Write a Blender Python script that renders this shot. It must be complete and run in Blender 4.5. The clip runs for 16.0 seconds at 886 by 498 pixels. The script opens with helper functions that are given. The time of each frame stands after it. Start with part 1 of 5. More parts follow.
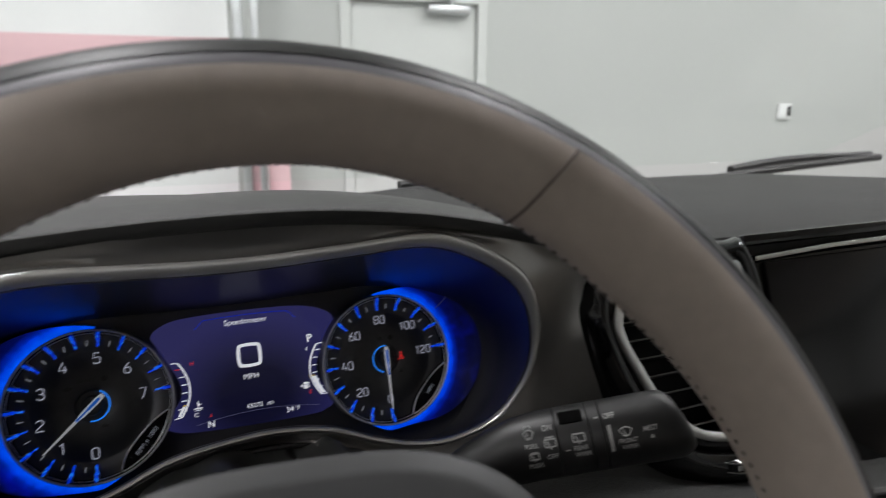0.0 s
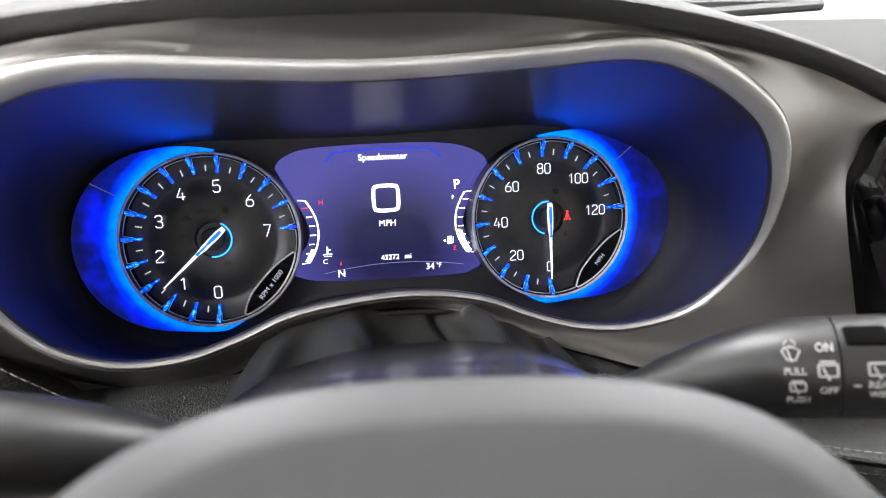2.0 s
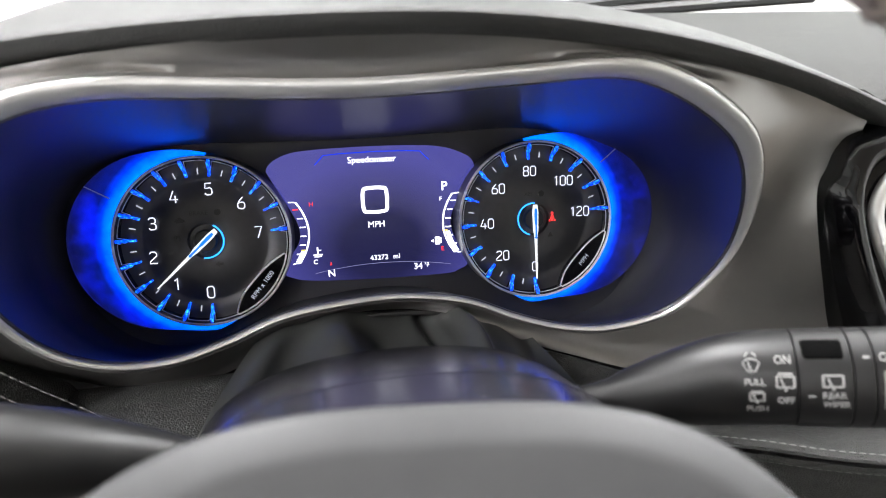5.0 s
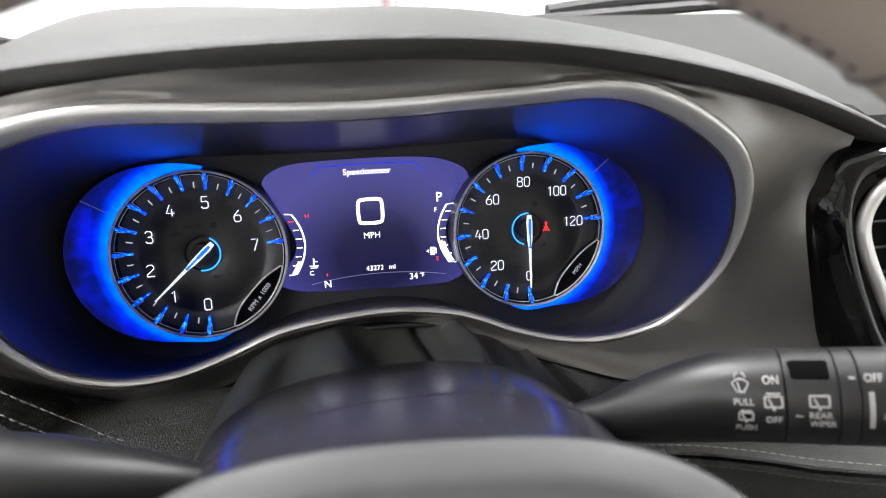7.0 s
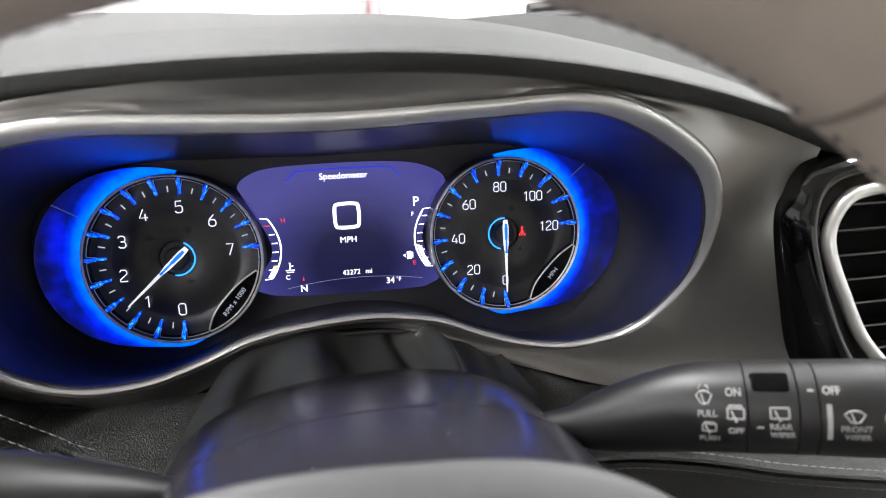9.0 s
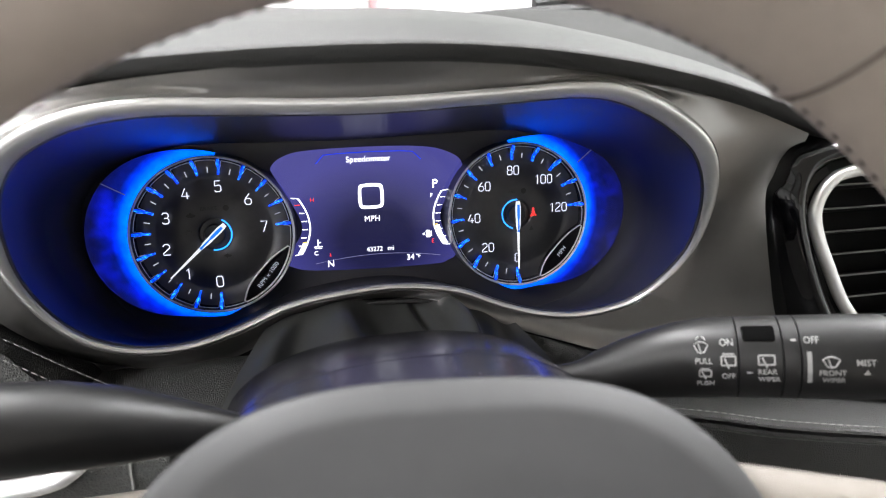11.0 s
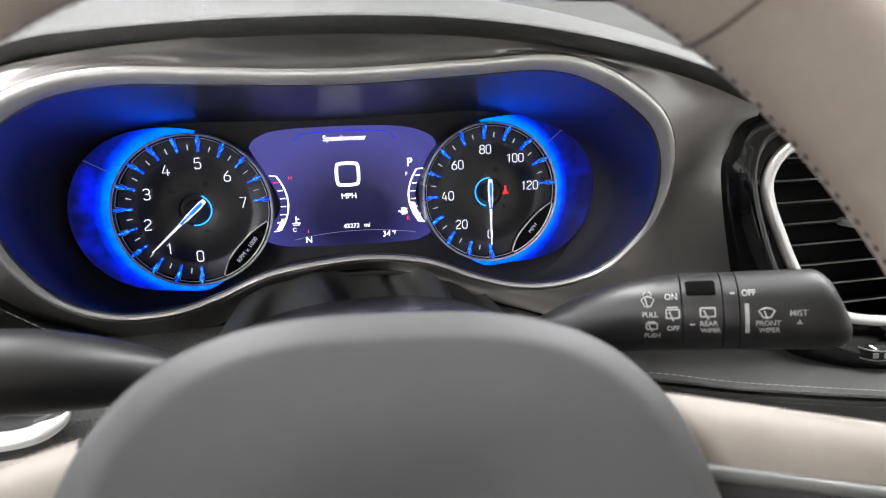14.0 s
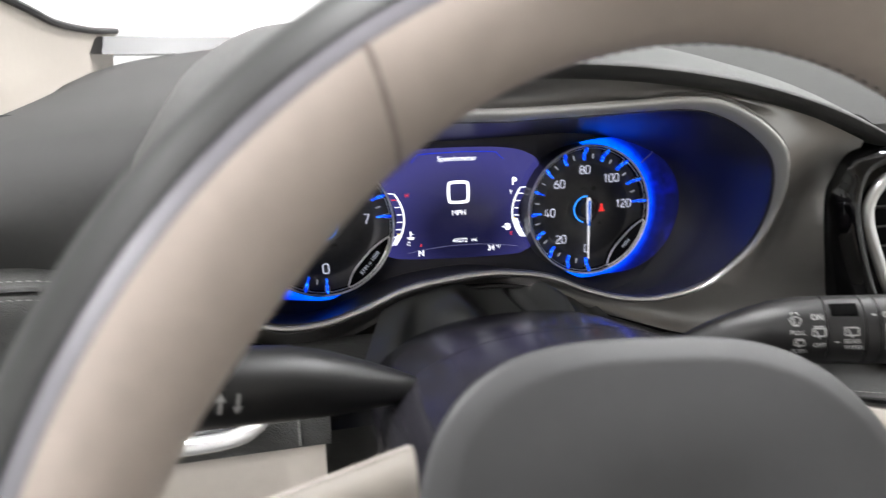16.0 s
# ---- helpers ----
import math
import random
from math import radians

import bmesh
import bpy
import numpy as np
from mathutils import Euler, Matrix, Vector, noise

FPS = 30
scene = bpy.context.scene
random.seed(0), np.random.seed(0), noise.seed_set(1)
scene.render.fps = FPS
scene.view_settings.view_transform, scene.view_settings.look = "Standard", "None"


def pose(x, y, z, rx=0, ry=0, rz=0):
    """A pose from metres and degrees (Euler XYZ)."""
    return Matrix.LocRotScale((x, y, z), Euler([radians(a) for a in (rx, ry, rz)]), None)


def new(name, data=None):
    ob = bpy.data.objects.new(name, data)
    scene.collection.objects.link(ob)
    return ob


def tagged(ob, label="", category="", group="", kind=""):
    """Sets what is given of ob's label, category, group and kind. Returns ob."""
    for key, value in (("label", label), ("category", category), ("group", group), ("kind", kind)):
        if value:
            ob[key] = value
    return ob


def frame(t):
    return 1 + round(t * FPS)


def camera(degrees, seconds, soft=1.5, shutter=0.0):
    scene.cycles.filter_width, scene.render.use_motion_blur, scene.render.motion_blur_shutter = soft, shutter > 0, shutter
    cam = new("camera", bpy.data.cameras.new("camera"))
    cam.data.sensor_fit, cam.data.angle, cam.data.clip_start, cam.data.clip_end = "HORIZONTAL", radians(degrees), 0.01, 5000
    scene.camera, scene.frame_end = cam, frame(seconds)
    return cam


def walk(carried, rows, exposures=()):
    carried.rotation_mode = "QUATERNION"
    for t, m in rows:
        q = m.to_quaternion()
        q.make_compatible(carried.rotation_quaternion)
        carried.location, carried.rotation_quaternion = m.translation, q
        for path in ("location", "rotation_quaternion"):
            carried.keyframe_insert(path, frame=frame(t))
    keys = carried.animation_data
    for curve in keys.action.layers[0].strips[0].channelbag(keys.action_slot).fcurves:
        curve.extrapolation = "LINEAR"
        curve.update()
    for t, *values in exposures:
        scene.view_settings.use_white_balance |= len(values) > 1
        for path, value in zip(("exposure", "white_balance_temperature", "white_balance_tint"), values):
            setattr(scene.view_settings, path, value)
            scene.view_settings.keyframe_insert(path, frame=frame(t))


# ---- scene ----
# The camera: seconds, eye in metres, Euler angles in degrees.
cam = camera(71.69, 16.0, soft=1.0, shutter=0.3)
cam.data.dof.use_dof, cam.data.dof.focus_distance, cam.data.dof.aperture_fstop = True, 0.37, 10.5
ROWS = [
    (0, -0.0335, -0.4243, 1.3456, 76.30, -0.38, -22.68),
    (0.3, -0.0461, -0.4136, 1.3373, 74.68, -0.55, -17.98),
    (0.5, -0.0475, -0.3991, 1.3280, 72.81, -0.49, -15.86),
    (0.6, -0.0550, -0.3808, 1.3206, 71.32, -0.89, -15.81),
    (0.8, -0.0509, -0.3622, 1.3080, 68.14, -0.52, -13.97),
    (1, -0.0402, -0.3569, 1.3071, 66.37, -0.24, -12.07),
    (1.5, -0.0302, -0.3427, 1.3019, 64.46, -0.26, -10.14),
    (2, -0.0278, -0.3332, 1.3060, 62.95, -0.44, -9.76),
    (2.5, -0.0224, -0.3271, 1.3120, 62.18, -0.36, -9.58),
    (3, -0.0222, -0.3310, 1.3162, 61.82, -0.33, -9.65),
    (3.5, -0.0254, -0.3311, 1.3171, 61.63, -0.49, -9.89),
    (4, -0.0264, -0.3325, 1.3164, 61.62, -0.56, -9.84),
    (6.5, -0.0171, -0.3420, 1.3290, 60.95, -0.85, -10.47),
    (7, -0.0233, -0.3357, 1.3303, 60.92, -0.70, -10.59),
    (7.5, -0.0099, -0.3299, 1.3315, 60.97, -0.90, -10.96),
    (8, -0.0144, -0.3294, 1.3328, 60.79, -1.04, -11.30),
    (8.5, -0.0176, -0.3331, 1.3348, 60.66, -1.28, -11.48),
    (9, -0.0184, -0.3345, 1.3371, 60.35, -1.57, -11.82),
    (11.5, -0.0390, -0.3729, 1.3444, 59.76, -1.90, -11.78),
    (12, -0.0388, -0.3813, 1.3460, 59.77, -1.89, -11.85),
    (12.5, -0.0393, -0.3825, 1.3373, 59.68, -1.90, -11.95),
    (13, -0.0370, -0.3803, 1.3391, 59.62, -1.82, -12.05),
    (13.5, -0.0321, -0.3860, 1.3420, 59.46, -1.93, -12.32),
    (14, -0.0281, -0.3845, 1.3366, 59.65, -2.04, -12.41),
    (14.5, -0.0290, -0.3904, 1.3425, 59.47, -2.18, -12.89),
    (15, -0.0287, -0.3858, 1.3403, 59.36, -2.36, -13.31),
    (15.3, -0.0334, -0.3922, 1.3417, 59.20, -2.49, -13.21),
    (15.5, -0.0486, -0.4032, 1.3339, 59.22, -2.72, -13.24),
    (15.6, -0.0634, -0.4017, 1.3345, 58.81, -2.62, -12.87),
    (15.7, -0.0806, -0.4008, 1.3412, 58.55, -2.72, -13.06),
    (15.8, -0.0879, -0.3983, 1.3511, 59.17, -2.40, -12.68),
    (16, -0.1159, -0.3850, 1.3590, 59.37, -2.87, -12.97),
]
EXPOSURES = [(0.0, -0.88), (0.5, 0.2), (1.0, 0.5), (1.5, 1.38), (3.5, 1.36), (6.5, 1.1), (9.0, 1.0), (12.5, 1.12), (14.0, 1.15), (15.5, 0.95), (16.0, 0.72)]
walk(cam, [(t, pose(x, y, z, rx, ry, rz)) for t, x, y, z, rx, ry, rz in ROWS], EXPOSURES)

# ---- world and lamps ----
world = bpy.data.worlds.new("world")
scene.world = world
world.use_nodes = True
world.node_tree.nodes["Background"].inputs[0].default_value = (0.9, 0.95, 1.0, 1)
world.node_tree.nodes["Background"].inputs[1].default_value = 0.15

LIT = 0.86                             # dial lighting against the room's light
LAMP_WATTS = 125.0
LAMP_COLOUR = (1.0, 0.982, 1.0)

# ---- axes and units ----
U = 0.0011                              # metres per unit of the cluster's plan
CL = pose(0, 0, 1.15) @ pose(0, 0, 0, -20, 0, 0)   # the cluster's face leans back by 20 degrees
WALL = pose(0, 0, 0, 0, 0, -8) @ pose(0.05, 3.9, -0.07)   # the room's front wall


# ---- materials ----
def shader(name):
    m = bpy.data.materials.new(name)
    m.use_nodes = True
    nt = m.node_tree
    return m, nt, nt.nodes["Principled BSDF"]


def surface(name, colour, rough=0.5, metal=0.0, vary=0.12, scale=60.0, bump=0.0, bump_scale=400.0, coat=0.0,
            rough_vary=0.1, cells=False, spec=0.5, dust=0.0, deep=0.0006):
    """Colour varied by a large and a small noise, roughness by wear, relief by noise or by leather cells."""
    m, nt, b = shader(name)
    n, ln = nt.nodes, nt.links
    co = n.new("ShaderNodeTexCoord")
    big = n.new("ShaderNodeTexNoise")
    big.inputs["Scale"].default_value, big.inputs["Detail"].default_value = scale * 0.15, 4
    small = n.new("ShaderNodeTexNoise")
    small.inputs["Scale"].default_value, small.inputs["Detail"].default_value = scale * 4, 6
    for t in (big, small):
        ln.new(co.outputs["Object"], t.inputs["Vector"])
    add = n.new("ShaderNodeMath")
    add.operation = "MULTIPLY_ADD"
    add.inputs[1].default_value = 0.5
    half = n.new("ShaderNodeMath")
    half.operation = "MULTIPLY"
    half.inputs[1].default_value = 0.5
    ln.new(big.outputs["Fac"], add.inputs[0])
    ln.new(small.outputs["Fac"], half.inputs[0])
    ln.new(half.outputs[0], add.inputs[2])
    ramp = n.new("ShaderNodeValToRGB")
    ramp.color_ramp.elements[0].position, ramp.color_ramp.elements[1].position = 0.35, 0.65
    ramp.color_ramp.elements[0].color = (*[c * (1 - vary) for c in colour], 1)
    ramp.color_ramp.elements[1].color = (*[min(1, c * (1 + vary)) for c in colour], 1)
    ln.new(add.outputs[0], ramp.inputs[0])
    ln.new(ramp.outputs[0], b.inputs["Base Color"])
    if dust:
        # Sparse pale specks of dust.
        cell = n.new("ShaderNodeTexVoronoi")
        cell.inputs["Scale"].default_value = 140
        ln.new(co.outputs["Object"], cell.inputs["Vector"])
        dot = n.new("ShaderNodeMapRange")
        dot.inputs["From Min"].default_value, dot.inputs["From Max"].default_value = 0.05, 0.03
        ln.new(cell.outputs["Distance"], dot.inputs["Value"])
        pick = n.new("ShaderNodeMath")
        pick.operation = "GREATER_THAN"
        pick.inputs[1].default_value = 1.0 - dust
        shade = n.new("ShaderNodeSeparateColor")
        ln.new(cell.outputs["Color"], shade.inputs[0])
        ln.new(shade.outputs[0], pick.inputs[0])
        both = n.new("ShaderNodeMath")
        both.operation = "MULTIPLY"
        ln.new(dot.outputs[0], both.inputs[0])
        ln.new(pick.outputs[0], both.inputs[1])
        mixc = n.new("ShaderNodeMix")
        mixc.data_type = "RGBA"
        ln.new(both.outputs[0], mixc.inputs[0])
        ln.new(ramp.outputs[0], mixc.inputs[6])
        mixc.inputs[7].default_value = (0.4, 0.4, 0.4, 1)
        ln.new(mixc.outputs[2], b.inputs["Base Color"])
    rr = n.new("ShaderNodeMapRange")
    rr.inputs["To Min"].default_value, rr.inputs["To Max"].default_value = max(0.02, rough - rough_vary), min(1, rough + rough_vary)
    ln.new(add.outputs[0], rr.inputs["Value"])
    ln.new(rr.outputs[0], b.inputs["Roughness"])
    b.inputs["Metallic"].default_value = metal
    b.inputs["Coat Weight"].default_value = coat
    b.inputs["Coat Roughness"].default_value = 0.05
    b.inputs["Specular IOR Level"].default_value = spec
    if bump:
        if cells:
            t = n.new("ShaderNodeTexVoronoi")
            t.feature = "DISTANCE_TO_EDGE"
            t.inputs["Scale"].default_value = bump_scale
            warp = n.new("ShaderNodeTexNoise")
            warp.inputs["Scale"].default_value = bump_scale * 0.5
            mix = n.new("ShaderNodeVectorMath")
            mix.operation = "MULTIPLY_ADD"
            mix.inputs[1].default_value = (0.6 / bump_scale,) * 3
            ln.new(co.outputs["Object"], warp.inputs["Vector"])
            ln.new(warp.outputs["Color"], mix.inputs[0])
            ln.new(co.outputs["Object"], mix.inputs[2])
            ln.new(mix.outputs[0], t.inputs["Vector"])
            clip = n.new("ShaderNodeMapRange")
            clip.inputs["From Max"].default_value = 0.25
            ln.new(t.outputs["Distance"], clip.inputs["Value"])
            out = clip.outputs[0]
        else:
            t = n.new("ShaderNodeTexNoise")
            t.inputs["Scale"].default_value, t.inputs["Detail"].default_value = bump_scale, 5
            ln.new(co.outputs["Object"], t.inputs["Vector"])
            out = t.outputs["Fac"]
        bp = n.new("ShaderNodeBump")
        bp.inputs["Strength"].default_value, bp.inputs["Distance"].default_value = bump, deep
        ln.new(out, bp.inputs["Height"])
        ln.new(bp.outputs[0], b.inputs["Normal"])
    return m


def glow(name, colour, strength, base=(0.02, 0.02, 0.02), rough=0.3):
    m, nt, b = shader(name)
    b.inputs["Base Color"].default_value = (*base, 1)
    b.inputs["Roughness"].default_value = rough
    b.inputs["Emission Color"].default_value = (*colour, 1)
    b.inputs["Emission Strength"].default_value = strength * LIT
    return m


def halo_glow(name, dx):
    """A light guide: a bright band hugs the dial, and the clear plate outside it glows dimly with uneven LED spots."""
    m, nt, b = shader(name)
    n, ln = nt.nodes, nt.links
    co = n.new("ShaderNodeTexCoord")
    mp = n.new("ShaderNodeMapping")
    mp.inputs["Location"].default_value = (-dx * U, 0, 0)
    flat = n.new("ShaderNodeVectorMath")
    flat.operation = "MULTIPLY"
    flat.inputs[1].default_value = (1, 0, 1)
    far = n.new("ShaderNodeVectorMath")
    far.operation = "LENGTH"
    ln.new(co.outputs["Object"], mp.inputs["Vector"])
    ln.new(mp.outputs[0], flat.inputs[0])
    ln.new(flat.outputs[0], far.inputs[0])
    rng = n.new("ShaderNodeMapRange")
    rng.inputs["From Min"].default_value, rng.inputs["From Max"].default_value = 44 * U, 74 * U
    ln.new(far.outputs["Value"], rng.inputs["Value"])

    def ramp(stops):
        r = n.new("ShaderNodeValToRGB")
        el = r.color_ramp.elements
        el[0].position, el[0].color = stops[0][0], (*stops[0][1], 1)
        el[1].position, el[1].color = stops[-1][0], (*stops[-1][1], 1)
        for p, c in stops[1:-1]:
            el.new(p).color = (*c, 1)
        ln.new(rng.outputs[0], r.inputs[0])
        return r

    band = ramp(((0.0, (0.0, 0.07, 0.9)), (0.1, (0.0, 0.14, 1.5)), (0.2, (0.0, 0.085, 1.25)), (0.29, (0.0, 0.022, 0.55)), (0.4, (0.001, 0.005, 0.13)), (0.7, (0.002, 0.003, 0.045)), (1.0, (0.003, 0.004, 0.035))))
    spots = ramp(((0.0, (0.0, 0.0, 0.0)), (0.26, (0.0, 0.0, 0.08)), (0.4, (0.0, 0.002, 0.4)), (0.75, (0.0, 0.002, 0.16)), (1.0, (0.0, 0.0, 0.04))))
    blot = n.new("ShaderNodeTexNoise")
    blot.inputs["Scale"].default_value, blot.inputs["Detail"].default_value = 42, 2
    ln.new(mp.outputs[0], blot.inputs["Vector"])
    pick = n.new("ShaderNodeMapRange")
    pick.inputs["From Min"].default_value, pick.inputs["From Max"].default_value = 0.5, 0.72
    ln.new(blot.outputs["Fac"], pick.inputs["Value"])
    dim = n.new("ShaderNodeMix")
    dim.data_type, dim.blend_type = "RGBA", "ADD"
    ln.new(pick.outputs[0], dim.inputs[0])
    ln.new(band.outputs[0], dim.inputs[6])
    ln.new(spots.outputs[0], dim.inputs[7])
    ripple = n.new("ShaderNodeTexNoise")
    ripple.inputs["Scale"].default_value = 160
    ln.new(mp.outputs[0], ripple.inputs["Vector"])
    mul = n.new("ShaderNodeMapRange")
    mul.inputs["From Min"].default_value, mul.inputs["From Max"].default_value = 0.3, 0.7
    mul.inputs["To Min"].default_value, mul.inputs["To Max"].default_value = 0.85 * LIT, 1.45 * LIT
    ln.new(ripple.outputs["Fac"], mul.inputs["Value"])
    ln.new(dim.outputs[2], b.inputs["Emission Color"])
    ln.new(mul.outputs[0], b.inputs["Emission Strength"])
    b.inputs["Base Color"].default_value = (0.01, 0.01, 0.02, 1)
    b.inputs["Roughness"].default_value = 0.2
    return m


def tick_glow(name):
    """Clear blue light pipes: deep blue with brighter spots, uneven from mark to mark."""
    m, nt, b = shader(name)
    n, ln = nt.nodes, nt.links
    co, info, add = n.new("ShaderNodeTexCoord"), n.new("ShaderNodeObjectInfo"), n.new("ShaderNodeVectorMath")
    add.operation = "ADD"
    ln.new(co.outputs["Object"], add.inputs[0])
    ln.new(info.outputs["Random"], add.inputs[1])
    spot = n.new("ShaderNodeTexNoise")
    spot.inputs["Scale"].default_value, spot.inputs["Detail"].default_value = 620, 1
    ln.new(add.outputs[0], spot.inputs["Vector"])
    ramp = n.new("ShaderNodeValToRGB")
    el = ramp.color_ramp.elements
    el[0].position, el[0].color = 0.4, (0.0, 0.016, 0.5, 1)
    el[1].position, el[1].color = 0.72, (0.03, 0.36, 1.0, 1)
    el.new(0.55).color = (0.0, 0.07, 1.0, 1)
    ln.new(spot.outputs["Fac"], ramp.inputs[0])
    ln.new(ramp.outputs[0], b.inputs["Emission Color"])
    b.inputs["Emission Strength"].default_value = 1.35 * LIT
    b.inputs["Base Color"].default_value = (0.02, 0.05, 0.3, 1)
    b.inputs["Roughness"].default_value = 0.15
    return m


def screen_glow(name):
    """The lit screen: violet at its rim, darker in the middle."""
    m, nt, b = shader(name)
    n, ln = nt.nodes, nt.links
    co = n.new("ShaderNodeTexCoord")
    mp = n.new("ShaderNodeMapping")
    mp.inputs["Location"].default_value = (0.002, 0, 0)
    mp.inputs["Scale"].default_value = (1 / (62 * U), 0, 1 / (50 * U))
    ln.new(co.outputs["Object"], mp.inputs["Vector"])
    off = n.new("ShaderNodeVectorMath")
    off.operation = "ADD"
    off.inputs[1].default_value = (0, 0, 0.2)
    length = n.new("ShaderNodeVectorMath")
    length.operation = "LENGTH"
    ln.new(mp.outputs[0], off.inputs[0])
    ln.new(off.outputs[0], length.inputs[0])
    ramp = n.new("ShaderNodeValToRGB")
    el = ramp.color_ramp.elements
    el[0].position, el[0].color = 0.35, (0.0075, 0.0075, 0.034, 1)
    el[1].position, el[1].color = 1.0, (0.037, 0.036, 0.172, 1)
    ln.new(length.outputs["Value"], ramp.inputs[0])
    ln.new(ramp.outputs[0], b.inputs["Emission Color"])
    b.inputs["Emission Strength"].default_value = LIT
    b.inputs["Base Color"].default_value = (0.01, 0.01, 0.012, 1)
    b.inputs["Roughness"].default_value = 0.12
    return m


def glass(name, tint=(1, 1, 1), gloss=0.06):
    m, nt, b = shader(name)
    n, ln = nt.nodes, nt.links
    n.remove(b)
    tr, gl, mx = n.new("ShaderNodeBsdfTransparent"), n.new("ShaderNodeBsdfGlossy"), n.new("ShaderNodeMixShader")
    tr.inputs[0].default_value = (*tint, 1)
    gl.inputs["Roughness"].default_value = 0.02
    mx.inputs[0].default_value = gloss
    ln.new(tr.outputs[0], mx.inputs[1])
    ln.new(gl.outputs[0], mx.inputs[2])
    ln.new(mx.outputs[0], n["Material Output"].inputs["Surface"])
    return m


M_CHROME = surface("satin_chrome", (0.95, 0.95, 0.94), 0.26, 0.62, 0.012, 20, rough_vary=0.012)
M_BRIGHT = surface("bright_chrome", (0.8, 0.8, 0.79), 0.1, 1.0, 0.03, rough_vary=0.03)
M_SATIN = surface("satin_grey_paint", (0.33, 0.322, 0.312), 0.3, 0.9, 0.03, 40, 0.015, 1500, rough_vary=0.02, dust=0.15)
M_GLOSS = surface("piano_black", (0.006, 0.006, 0.007), 0.04, 0, 0.1, rough_vary=0.02, spec=0.55)
M_COWL = surface("cowl_black", (0.056, 0.056, 0.063), 0.32, 0, 0.03, rough_vary=0.01, spec=0.3)
M_BACK = surface("mask_black", (0.026, 0.026, 0.029), 0.25, 0, 0.15)
M_PAD = surface("grained_black_vinyl", (0.03, 0.0305, 0.029), 0.52, 0, 0.1, 60, 0.3, 1000, cells=True, spec=0.58)
M_TOP = surface("dash_top_vinyl", (0.031, 0.0312, 0.0302), 0.6, 0, 0.08, 60, 0.2, 1300, cells=True, spec=0.13)
M_LEATHER = surface("black_leather", (0.062, 0.063, 0.061), 0.42, 0, 0.15, 60, 0.85, 800, cells=True, spec=0.5, deep=0.0005)
M_HUB = surface("hub_soft_plastic", (0.048, 0.049, 0.0495), 0.5, 0, 0.05, 30, 0.04, 2200, spec=0.3)
M_SHROUD = surface("shroud_plastic", (0.016, 0.0155, 0.019), 0.2, 0, 0.04, 40, 0.01, 1500, rough_vary=0.02, dust=0.3, spec=0.45)
M_STALK = surface("stalk_plastic", (0.008, 0.008, 0.008), 0.42, 0, 0.1, 60, 0.05, 2000, spec=0.42)
M_DARK = surface("dark_plastic", (0.022, 0.022, 0.022), 0.45, 0, 0.1)
M_CLOTH = surface("gaiter_cloth", (0.045, 0.047, 0.045), 0.36, 0, 0.15, 80, 0.04, 2500, spec=1.0)
M_BEIGE = surface("beige_leather", (0.475, 0.41, 0.359), 0.5, 0, 0.07, 40, 0.25, 1500, cells=True)
M_CREAM = surface("cream_vinyl", (0.47, 0.43, 0.38), 0.55, 0, 0.04, 40, 0.2, 1200, cells=True)
# Cream darkened for the spokes, which otherwise catch too much light.
M_SPOKE = surface("cream_leather_dimmed", (0.28, 0.254, 0.224), 0.5, 0, 0.05, 40, 0.2, 1200, cells=True)
M_PIPING = surface("satin_piping", (0.17, 0.165, 0.182), 0.4, 0.1, 0.05)
M_RIMBACK = surface("rim_grey_trim", (0.03, 0.031, 0.0295), 0.45, 0, 0.06, rough_vary=0.04, spec=0.22)
M_STRIP = surface("grey_strip_paint", (0.1, 0.105, 0.1), 0.38, 0.1, 0.05)
M_THREAD = surface("grey_thread", (0.3, 0.3, 0.29), 0.8, 0, 0.15, 400)
M_THREAD_DARK = surface("dark_thread", (0.09, 0.078, 0.07), 0.8, 0, 0.15, 400)
M_SEAM = surface("beige_thread", (0.17, 0.14, 0.125), 0.8, 0, 0.15, 400)
M_SLOT_SHADE = surface("slot_shade_black", (0.003, 0.003, 0.003), 0.8, spec=0.02)
M_MARK = surface("white_print", (0.25, 0.25, 0.245), 0.6, 0, 0.05)
M_DIAL = surface("dial_face", (0.08, 0.08, 0.083), 0.42, 0.75, 0.1, 60, 0.03, 2500)
M_LIT = glow("lit_white", (0.9, 0.92, 1.0), 1.5)
M_NUM = glow("lit_numerals", (0.74, 0.77, 0.95), 0.85)
M_UNIT = glow("lit_unit_text", (0.6, 0.63, 0.75), 0.4)
M_TICK = glow("lit_tick", (0.6, 0.63, 0.75), 0.5)
M_BLUE = glow("lit_blue", (0.0, 0.04, 1.0), 0.55, (0.02, 0.05, 0.3), 0.1)
M_BLUE_HOT = glow("lit_blue_bright", (0.02, 0.25, 1.0), 1.6, (0.02, 0.05, 0.3), 0.15)
M_TICKBLUE = tick_glow("lit_blue_mark")
M_RING = surface("satin_dial_ring", (0.86, 0.86, 0.88), 0.32, 0.18, 0.03, rough_vary=0.03)
M_SLAT = surface("slat_black", (0.008, 0.008, 0.009), 0.45, 0, 0.05, spec=0.15)
M_SLAT_GLINT = surface("slat_glint_grey", (0.16, 0.16, 0.155), 0.35, 0.2, 0.08)
M_RIB = glow("clear_rib", (0.12, 0.14, 0.5), 0.2, (0.12, 0.12, 0.15), 0.15)
M_NEEDLE_BLUE = glow("needle_blue", (0.0, 0.16, 0.85), 0.8)
M_NEEDLE = glow("needle_white", (0.8, 0.8, 0.85), 0.6, (0.5, 0.5, 0.5))
M_RED = glow("lit_red", (1.0, 0.03, 0.03), 0.9)
